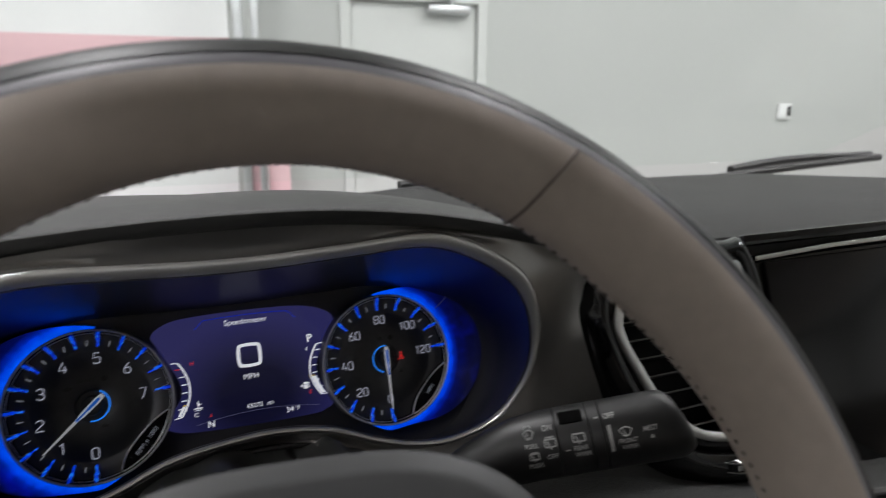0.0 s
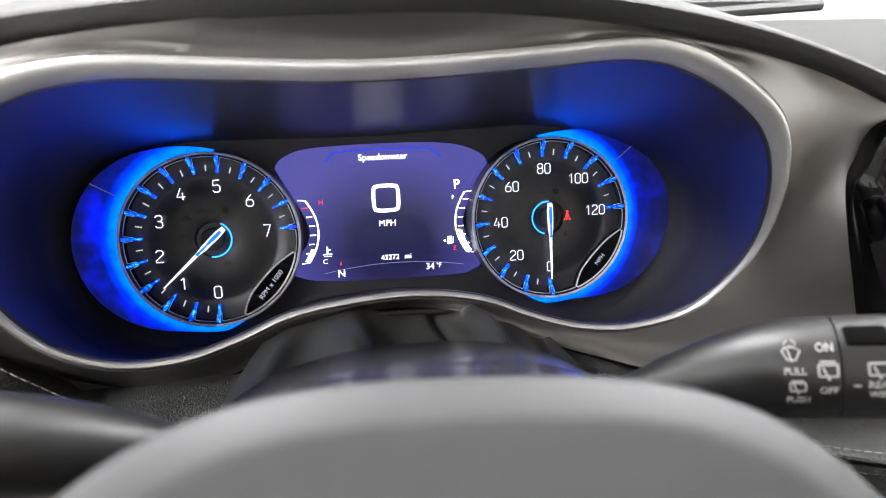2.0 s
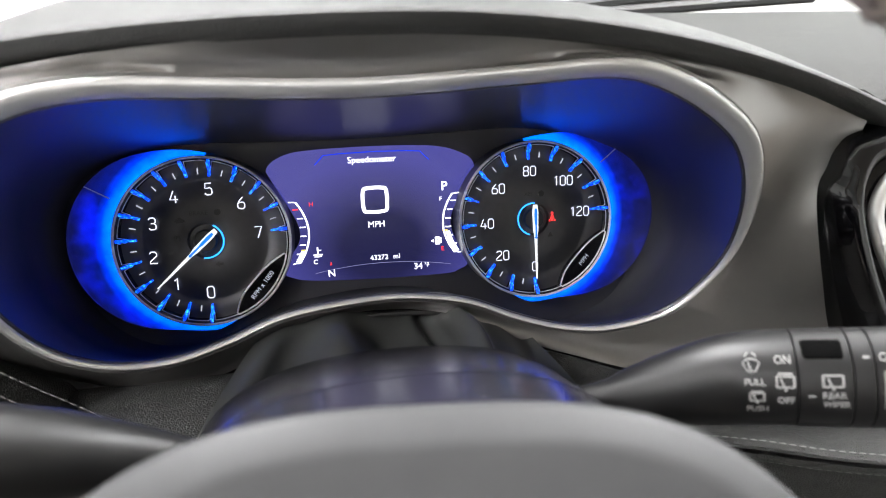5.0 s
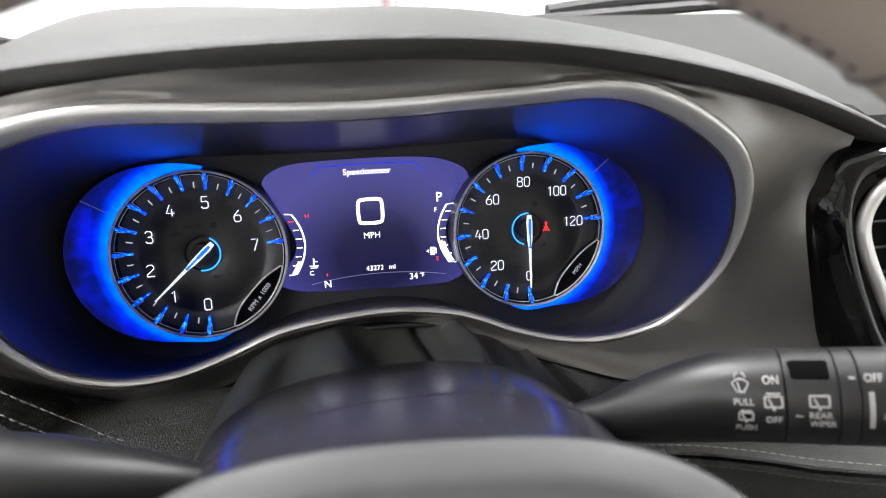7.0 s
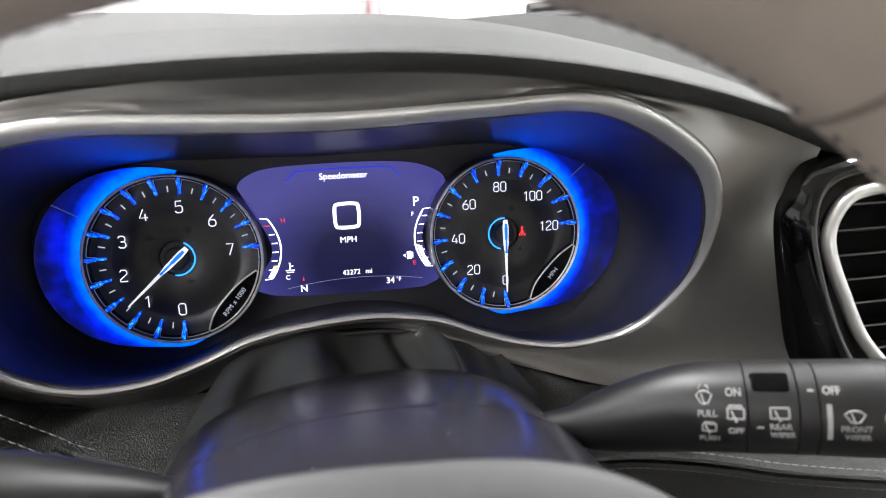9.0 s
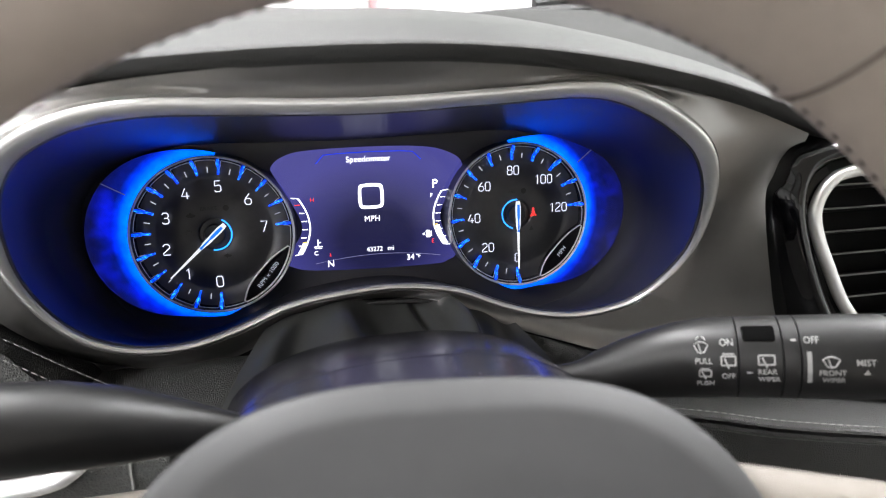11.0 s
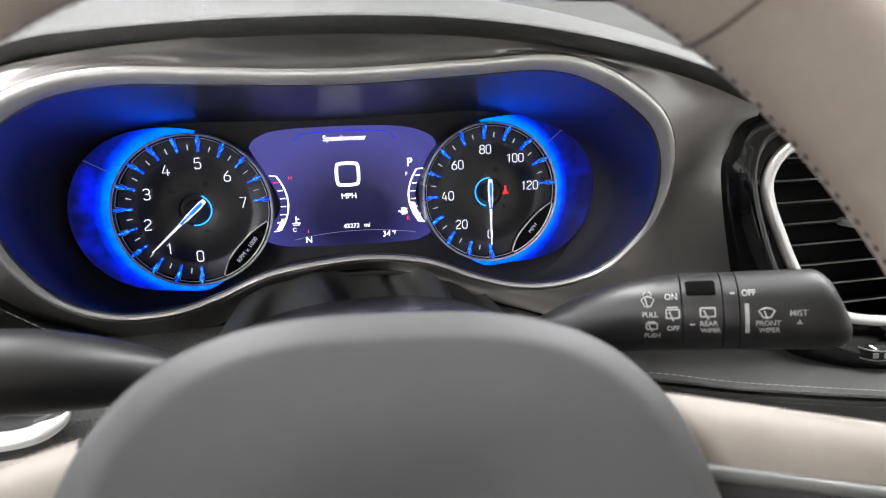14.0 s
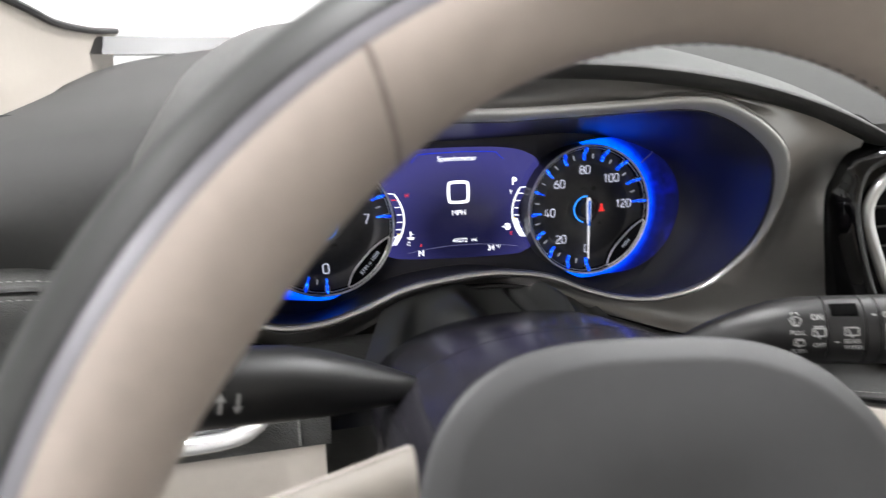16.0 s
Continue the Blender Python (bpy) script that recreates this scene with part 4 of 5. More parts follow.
def dashboard():
    d = thing("dashboard", (0, -80, 0), "black and satin-grey car dashboard with stitched leather", "dashboard")
    # Satin surround of the cluster.
    ring = bezel_rings()
    outer = spline(SURROUND, 8)
    rows = [[p + q * 0.6 + Vector((0, 2.5, 0)) for p, q in ring], [p + q * 2.0 + Vector((0, 1.2, 0)) for p, q in ring]]
    for s in (0.25, 0.5, 0.75, 0.92, 1.0):
        bow = math.sin(math.pi * s) * 2.0
        rows.append([(p + q * 2.0 + Vector((0, 1.2, 0))).lerp(o, s) + Vector((0, bow, 0)) for (p, q), o in zip(ring, outer)])
    rows.append([o + Vector((0, 6, 0)) + (o - Vector((0, o.y, 10))).normalized() * 0.8 for o in outer])
    part("surround_panel", loft(rows), M_SATIN, d, "satin grey painted panel round the dials")
    # Brow.
    rows = []
    for i in range(61):
        x = -182 + 427 * i / 60
        zl, yl = brow_low(x), brow_lip(x)
        end = math.sqrt(max(0.004, 1 - max(0.0, (-154 - x) / 28) ** 2))
        sec = [(yl + 22, zl + 3), (yl + 10, zl + 0.6), (yl + 5.5, zl + 0.2), (yl + 3.0, zl + 0.9), (yl + 1.2, zl + 2.4), (yl - 0.3, zl + 4.2), (yl - 1.0, zl + 5.6), (yl - 0.6, zl + 6.7), (yl + 1.6, zl + 8.0), (yl + 7, zl + 10.6),
               (yl + 25, zl + 18.5), (yl + 50, zl + 25.5), (yl + 80, zl + 33), (yl + 105, zl + 38), (yl + 125, zl + 38), (yl + 140, zl + 30), (yl + 150, zl + 5)]
        rise = 6 * min(1.0, max(0.0, (-30 - x) / 70))
        rows.append([(x, yl + 30 + (y - yl - 30) * (end if y < yl + 30 else 1), zl + 6 + (z - zl - 6 + rise * min(1.0, max(0.0, (y - yl - 10) / 70))) * end) for y, z in sec])
    part("brow_pad", loft(rows, around=False), M_PAD, d, "grained black brow pad over the dials")
    # Dash top, out to the windscreen.
    rows = []
    for i in range(41):
        x = -160 + 1140 * i / 40
        drop = 0.00012 * max(0, abs(x - 330) - 500) ** 2
        k = 0 if x < 200 else 1
        front = [(-104, 38), (-108, 46), (-106, 54), (-98, 59)]
        if x < 200:
            front = [(-44, 66), (-43, 70), (-42, 74), (-41, 77)]
        rows.append([(x, y, z - drop) for y, z in front] + [(x, y, 62 + (0.27 if x > 200 else 0.2 + 0.05 * min(1, max(0, (x + 60) / 120))) * (y + 100) - drop) for y in (-40, 40, 120, 200, 280, 360, 440)])
    part("top_pad", loft(rows, around=False), M_TOP, d, "grained dark grey dashboard top")
    # Lower leather and its two stitched seams.
    st = spline(STITCH, 10, False)
    prof = [(40, 62), (38, 42), (34, 27), (26, 16), (12, 8.5), (3, 2.2), (0, 0), (-2.2, -1.6), (-2.6, -3.4), (1.0, -4.4), (-2.4, -5.4), (-3.2, -7.6), (-3.6, -14), (-2, -22), (4, -45), (10, -120)]
    ledge = [(46, 34), (44, 26), (41, 18), (33, 10.5), (16, 4.5), (3, 1), (0, 0), (-2.2, -1.4), (-2.4, -2.8), (2.8, -4.3), (-1.2, -5.2), (-1.2, -7.2), (1.6, -9.5), (2.2, -13), (14, -45), (20, -120)]

    def fold(p, k):
        """The pad's section: two flat rolls on the driver's outer side, a shelf over a deep groove towards the middle."""
        w = min(1.0, max(0.0, (p.x - 40) / 70))
        flat = float(np.interp(p.x, (195, 265), (1.0, 0.2))) if k < 6 else 1.0
        return p + Vector((0, prof[k][0] * (1 - w) + ledge[k][0] * w, prof[k][1] * (1 - w) + ledge[k][1] * w * flat))

    def under(q):
        """Keeps the pad's upper edge below the dials and the satin panel."""
        top = -59 + 1.2 * max(0.0, -146 - q.x) if q.x < 0 else float(np.interp(q.x, (40, 54, 86, 111, 140, 190, 212, 240), (-50, -53, -63, -72, -76, -74, -67, -40)))
        return Vector((q.x, q.y, min(q.z, top)))

    part("lower_pad", loft([[under(fold(p, k)) for p in st] for k in range(len(prof))], around=False), M_LEATHER, d, "grained black leather lower dash with a groove")
    for run in ([p for p in st if p.x < -112], [p for p in st if p.x > 102]):
        stitches("stitching", [p + Vector((0, -0.3, 0.75)) for p in run], d)
        stitches("stitching", [fold(p, 11 if p.x < 40 else 12) + Vector((0, -0.3, 0.3)) for p in run], d)
    # The pad beside the brow on the driver's outer side, out to the windscreen.
    rows = []
    for i in range(25):
        x = -340 + 190 * i / 24
        k = min(1.0, (x + 340) / 190)
        zs = [p.z for p in st if p.x <= x][-1] if x > st[0].x else st[0].z
        edge = (1 - min(1, (x + 340) / 75)) ** 2
        rows.append([(x - (x + 340) / 190 * float(np.interp(y, (-70, -20), (26, 0))), y, z - edge * float(np.interp(y, (-80, -60, 0, 100, 220, 340, 440), (12, 36, 44, 44, 28, 13, 8)))) for y, z in ((-78, zs + 0.5), (-82, zs + 10), (-86, zs + 24), (-84, 18 + 14 * k), (-74, 34 + 16 * k), (-50, 50 + 16 * k), (0, 62 + 19.5 * k), (100, 82 + 19.5 * k), (220, 106 + 19.5 * k), (340, 127 + 22.5 * k), (440, 144 + 25.5 * k))])
    part("side_pad", loft(rows, around=False), M_TOP, d, "smooth dark grey dash pad beside the windscreen pillar")
    # Backing sheet added behind the panels so the gaps between them read dark.
    part("dark_backing", box((-338, 22, -260), (760, 30, 74)), M_DARK, d, smooth=False)
    # Lower trims on the driver's outer side.
    ch = spline([(-335, -118, -79), (-260, -124, -78), (-200, -129, -75.5), (-169, -130, -73.5), (-147, -130, -73), (-136, -130, -70.5), (-128.5, -130, -66.5), (-127, -129, -63), (-131, -128, -61.5), (-160, -127, -62), (-250, -124, -65), (-335, -118, -66)], 8, False)
    part("chrome_strip", tube(ch, lambda t: 4.3 if t < 0.45 else max(0.9, 4.3 - 22 * (t - 0.45)), 12, flat=0.9), M_CHROME, d, "bright chrome strip with a curved end")
    part("slot", loft([[(x, y, z) for x in (-334, -240, -160, -134)] for y, z in ((-127, -63), (-126.6, -72))], around=False), M_BACK, d, "dark slot inside the chrome strip")
    ap = [[(x, y, z) for x in (-335, -250, -180, -140, -118, -104, -100)] for y, z in ((-90, -76), (-108, -71), (-119, -69), (-124.6, -70.5), (-126, -76), (-124, -84), (-117, -88), (-100, -90))]
    part("apron", loft(ap, around=False), M_LEATHER, d, "grained black leather apron under the chrome strip")
    part("joint_line", box((-114.6, -126.6, -82), (-113.8, -124.8, -66)), M_THREAD, d, smooth=False)
    kp = [[(x, y, z) for x in (-335, -215, -205, -130, -108, -103)] for y, z in ((-112, -82), (-120, -84), (-124, -89), (-125, -120), (-116, -175))]
    part("knee_panel", loft(kp, around=False), M_CREAM, d, "cream lower panel beside the column")
    kr = [[(x, y, z) for x in (-102, -100, -90, 60, 75)] for y, z in ((-112, -84), (-60, -84), (-55, -175))]
    part("column_recess", loft(kr, around=False), M_DARK, d)


def vent():
    v = thing("air_vent", (250, -110, -20), "air vent with black slats and a satin chrome frame", "air vent")
    o = [(182, 27), (184.5, 36), (192, 42), (221, 46.5), (300, 53), (322, 38), (332, -90), (322, -116), (299, -112), (256, -104), (240, -96), (222, -84), (206, -62), (194, -36), (185, -8), (180, 17)]
    out = spline([(x, -112, z) for x, z in o], 14)
    i_ = [(199, 6), (201, 15), (207, 22.5), (217, 26.3), (252, 29.5), (292, 34), (301, 24), (312, -66), (304, -77), (284, -73.5), (260, -69.5), (245, -64), (232, -54), (219, -39), (208, -18), (202, -5)]
    inn = spline([(x, -119, z) for x, z in i_], 14)
    rows = [[p + Vector((0, 30, 0)) for p in out], [p + Vector((0, 5, 0)) for p in out]]
    for k in range(1, 19):
        f = k / 18
        dy = 4.5 - 11.5 * math.sin(math.pi * f / 0.78) ** 0.75 if f < 0.78 else 4.5 - 1.5 * (f - 0.78) / 0.22
        rows.append([p.lerp(q, f) + Vector((0, dy, 0)) for p, q in zip(out, inn)])
    part("surround", loft(rows), M_GLOSS, v, "glossy piano-black surround")
    part("frame", tube(inn, 3.1, 14, True, up=Vector((0, 1, 0))), M_CHROME, v, "satin chrome frame")
    part("duct", loft([[q + Vector((0, dy, 0)) for q in inn] for dy in (0, 14, 40)]), M_SLAT, v)
    part("duct_back", prism([(q.x, q.z) for q in inn], -80, -79), M_SLAT, v)
    for k in range(8):
        z = 17.6 - k * 11.6
        x0 = 203 + max(0, (4 - z)) * 0.47 + max(0, -40 - z) * 0.7
        at = Matrix.Translation((0, -105, z)) @ Matrix.Rotation(radians(-14), 4, "X")
        slat = part("slat", turned(box((x0 - 1, -7, -0.7), (308, 7, 0.7), 0.5), at), M_SLAT, v)
        # Pale strip paints the light caught on the slat's front edge.
        part("slat_edge_glint", turned(box((x0 - 1, -7.5, -0.45), (308, -6.4, 0.5), 0.3), at), M_SLAT_GLINT, slat)
    part("vane_knob", joined(box((252, -121, -19), (264, -108, -14), 2.0), tube([Vector((258, -122, -16)), Vector((258, -112, -16))], 3.6, 14)), M_CHROME, v, "small chrome vane knob")
    k = thing("climate_knob", (275, -113, -88.5), "ridged black knob with a chrome rim and silver marks", "knob")
    n = 36
    ax, ux = Vector((0, -0.3, 0.954)), Vector((0, 0.954, 0.3))

    def ring(r, h):
        return [Vector((274, -110, -86.5)) + ax * h + r * (math.cos(2 * math.pi * j / n) * Vector((1, 0, 0)) + math.sin(2 * math.pi * j / n) * ux) for j in range(n)]

    part("body", loft([ring(r, h) for r, h in ((17, -4), (17, 0), (16.6, 4.0), (15.6, 4.8), (0.4, 4.9))]), M_GLOSS, k)
    part("rim", tube(ring(16.4, 4.5), 0.45, 8, True), M_SATIN, k)
    part("rim", tube(ring(17.2, -1.2), 0.45, 8, True), M_SATIN, k)
    for deg, w in ((-112, 1.7), (-92, 1.2), (-74, 0.8)):
        q = ring(17, 2.0)[int(deg / 10) % n]
        part("mark", box(q - Vector((w, 0.5, 1.6)), q + Vector((w, 0.5, 1.6)), 0.3), M_MARK, k)


def centre_screen():
    t = thing("touchscreen", (450, -100, -30), "switched-off black centre touchscreen with a chrome top edge", "touchscreen")
    part("glass", box((336, -110, -118), (620, -104, 34), 2), M_OFF, t)
    part("bezel", box((330, -106, -124), (626, -96, 40), 4), M_GLOSS, t)
    part("chrome_edge", tube([Vector((326, -110, 37)), Vector((400, -111, 40)), Vector((630, -111, 42))], 2.2, 10), M_BRIGHT, t)
    part("upper_strip", box((318, -112, 46), (640, -100, 54), 2), M_GLOSS, t)


# ---- steering ----
WO, WN, WU = Vector((-11, -284, -54.5)), Vector((0, -0.9888, 0.1494)).normalized(), Vector((0, 0.1494, 0.9888)).normalized()
WR, WT = 147.0, 16.4


def wheel_at(r, deg, h):
    return WO + r * (math.cos(radians(deg)) * Vector((1, 0, 0)) + math.sin(radians(deg)) * WU) + h * WN


def wheel_xy(x, up, h):
    return WO + Vector((x, 0, 0)) + up * WU + h * WN


def rim_section(lo, hi, scale, n):
    return [(scale * math.cos(radians(lo + (hi - lo) * k / n)), scale * math.sin(radians(lo + (hi - lo) * k / n))) for k in range(n + 1)]


def rim_radius(deg):
    """The rim is a little wider than it is high."""
    return WR * (1 + 0.014 * math.cos(radians(deg)) ** 4)


def grip(deg, a):
    """How far a point of the section lies from the rim's core: the grips bulge inwards beside the seams."""
    side = abs((deg - 90 + 180) % 360 - 180)
    swell = 0.17 * math.exp(-((side - 50) / 15) ** 2) - 0.3 * math.exp(-((side - 88) / 16) ** 2) - 0.14 * math.exp(-(side / 28) ** 2)
    return a * (1.0 + swell) if a < 0 else a * 1.12


def rim_rows(section, m):
    return [[wheel_at(rim_radius(360 * i / m) + grip(360 * i / m, a), 360 * i / m, b) for a, b in section] for i in range(m)]


def steering_wheel():
    w = thing("steering_wheel", WO, "beige leather steering wheel with a dark grey hub and outer rim", "steering wheel")
    m = 144
    # Angle 0 is radially outward, 90 faces the driver, 180 is the inner edge.
    leather = rim_section(78, 300, WT, 26)
    leather = [(leather[0][0] * 0.93, leather[0][1] * 0.93)] + leather + [(leather[-1][0] * 0.93, leather[-1][1] * 0.93)]
    part("leather_rim", loft(rim_rows(leather, m), around=False, along=True), M_BEIGE, w, "smooth beige leather rim cover")
    trim = rim_section(-66, 63, WT * 0.985, 18)
    part("outer_trim", loft(rim_rows(trim, m), around=False, along=True), M_RIMBACK, w, "dark grey outer rim trim")
    strip = rim_section(65, 76.5, WT * 0.97, 4)
    part("rim_piping", loft(rim_rows(strip, m), around=False, along=True), M_PIPING, w, "thin satin piping beside the leather")
    core = rim_section(0, 345, WT * 0.86, 22)
    part("rim_core", loft(rim_rows(core, m), around=True, along=True), M_DARK, w)
    for deg in (57, 123):
        seam = [wheel_at(rim_radius(deg) + grip(deg, (WT + 0.1) * math.cos(radians(a))), deg + 2.0 * math.sin(radians(a - 90)), (WT + 0.1) * math.sin(radians(a))) for a in range(78, 301, 6)]
        part("seam", tube(seam, 0.5, 6), M_SEAM, w)
    # Lacing: coarse thread loops along the inner edge, where the leather's two sides meet.
    path = [wheel_at(rim_radius(0.6 * i) + grip(0.6 * i, -WT * 1.005 * math.cos(radians(14))), 0.6 * i, -WT * math.sin(radians(14))) for i in range(601)]
    stitches("stitching", path, w, 1.7, 2.4, 0.5, M_THREAD_DARK, Vector((0, 0, 0)))
    # Hub: its top edge lies deep behind the rim's plane and the face comes forward from there to a soft crease.
    def outline(s, lift):
        pts = []
        for k in range(96):
            a = 2 * math.pi * k / 96
            ca, sa = math.cos(a), math.sin(a)
            e = 2 / 3.0
            x = 76.5 * s * math.copysign(abs(ca) ** e, ca)
            u = (62.2 if sa > 0 else 78) * s * math.copysign(abs(sa) ** e, sa)
            h = -41.4 + 0.59 * (62.2 - max(u, -6))
            x, u = 0.75 + x * 0.9976 + u * 0.069, -6.2 - x * 0.069 + u * 0.9976     # the wheel is turned a little
            pts.append(wheel_xy(x, u, min(h, -4) + lift))
        return pts
    rows = [outline(s, h) for s, h in ((0.56, -46), (0.76, -26), (0.9, -12), (0.975, -4), (0.995, -1.8), (1.0, -0.8), (0.992, 0.0), (0.975, 0.7), (0.925, 2.1), (0.91, 2.4), (0.89, 2.4), (0.85, 2.1), (0.76, 1.9), (0.66, 1.8), (0.56, 1.8), (0.5, 1.2), (0.44, 0.2), (0.36, -1.6), (0.24, -4.6), (0.1, -7.2), (0.02, -8.4))]
    part("airbag_cover", loft(rows, caps=True), M_HUB, w, "plain dark grey airbag cover", sharp=60)
    # Spokes, beige above and black with switches below.
    for sx in (-1, 1):
        rows, low, edge = [], [], []
        for k in range(13):
            t = k / 12
            x = sx * (70 + t * 90)
            u0, u1 = (29.0 - 22.5 * t, 11.6 - 23.4 * t) if sx > 0 else (35.2 - 19.0 * t, 19.0 - 14.7 * t)
            h0, h1 = -36 + 4 * t, -31 + 4 * t
            rows.append([wheel_xy(x, u0 + a * (u1 - u0) + 2.2 * math.sin(math.pi * a) , h0 + a * (h1 - h0) + 2.2 * math.sin(math.pi * a)) for a in (0, 0.06, 0.2, 0.4, 0.6, 0.8, 0.94, 1)])
            rows[-1].insert(0, wheel_xy(x, u0 - 4, h0 - 12))
            rows[-1].append(wheel_xy(x, u1 - 1.5, h1 - 4))
            low.append([wheel_xy(x, u1 + a, h1 + b) for a, b in ((-2, -4), (-3, -0.5), (-5, 0.4), (-24, 2.5), (-44, 2.5), (-50, 0.5), (-52, -14))])
            edge.append(wheel_xy(x, u1 - 1.6, h1 + 0.2))
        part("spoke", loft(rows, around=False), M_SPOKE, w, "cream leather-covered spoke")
        sw = part("switch_panel", loft(low, around=False), M_BACK, w, "black switch panel on the spoke")
        part("spoke_strip", tube(edge, 2.2, 10), M_STRIP, w, "satin grey edge strip")
        for x, u in ((123, -12), (127, -27)):
            q = wheel_xy(sx * x, u - 0.065 * sx * x + 8, -24.6)
            part("switch_mark", box(q - Vector((5, 0.8, 1.4)), q + Vector((5, 0.8, 1.4)), 0.5), M_MARK, sw)
        stitches("stitching", [wheel_xy(sx * (70 + 78 * k / 12), (28.9 - 19.5 * k / 12 if sx > 0 else 35.1 - 16.5 * k / 12), -35 + 3.5 * k / 12) for k in range(13)], w, 1.3, 0.35, 0.24, M_THREAD_DARK)


def column():
    s = thing("column_shroud", (-4, -150, -70), "smooth dark grey steering column shroud", "column shroud")
    def sec(y, a, b, zc):
        pts = []
        for k in range(64):
            t = 2 * math.pi * k / 64
            ct, st = math.cos(t), math.sin(t)
            e = 2 / 2.3
            pts.append((-5.5 + a * math.copysign(abs(ct) ** e, ct), y, zc + b * math.copysign(abs(st) ** e, st)))
        return pts
    rows = [sec(-100, 60, 28, -76), sec(-105, 71, 34, -71), sec(-105.8, 73, 35.2, -70.6), sec(-107.5, 74, 35.9, -70.6), sec(-112, 75, 36.8, -70.6), sec(-130, 75.5, 39.5, -70.6), sec(-150, 76, 42.2, -70),
            sec(-160, 76.4, 43.0, -69.4), sec(-162, 76.4, 42.9, -69.2), sec(-163, 76, 42.6, -69), sec(-166, 76, 42.6, -68.6), sec(-200, 76, 41, -66), sec(-236, 70, 38, -62)]
    part("front_cover", loft(rows[:9]), M_SHROUD, s, sharp=60)
    part("rear_cover", loft(rows[8:]), M_SHROUD, s, sharp=60)
    g = thing("column_gaiter", (-5, -80, -45), "creased black cloth gaiter above the steering column", "gaiter")
    rows = []
    # Soft folds: where each starts and ends across the cloth, its width and its height.
    folds = ((-54, -72, 10, 5.0), (-28, -18, 13, 6.5), (4, -6, 9, -1.5), (31, 36, 5.5, 6.0), (17, 25, 4, -3.0), (58, 74, 9, -2.0))
    for i in range(49):
        t = i / 48
        row = []
        for k in range(141):
            x = -64 - 24 * t + (128 + 44 * t) * k / 140
            arch = -0.0022 * (x + 6) ** 2
            env = math.sin(math.pi * min(1, t * 0.86 + 0.14)) ** 0.7
            fold = 1.2 * noise.noise(Vector((x * 0.05, 2.2 * t, 3.0)))
            for x0, x1, wide, high in folds:
                xc = x0 + (x1 - x0) * t ** 1.6 + 3 * math.sin(4 * t + x0)
                fold += 2.1 * high * math.exp(-((x - xc) / wide) ** 2)
            fold *= env
            row.append((x + 0.2 * fold, -48 - 59 * t - 0.75 * fold, -35 + arch - 16 * t - 7 * t * t + 0.6 * fold))
        rows.append(row)
    part("cloth", loft(rows, around=False), M_CLOTH, g, sharp=80)
    lip = [Vector((x, -51, -35.5 - 0.0022 * (x + 6) ** 2)) for x in range(-60, 62, 4)]
    part("upper_lip", tube(lip, 1.3, 8), M_DARK, g, "thin dark retaining lip")


def along(a, b, t):
    return Vector(a).lerp(Vector(b), t)


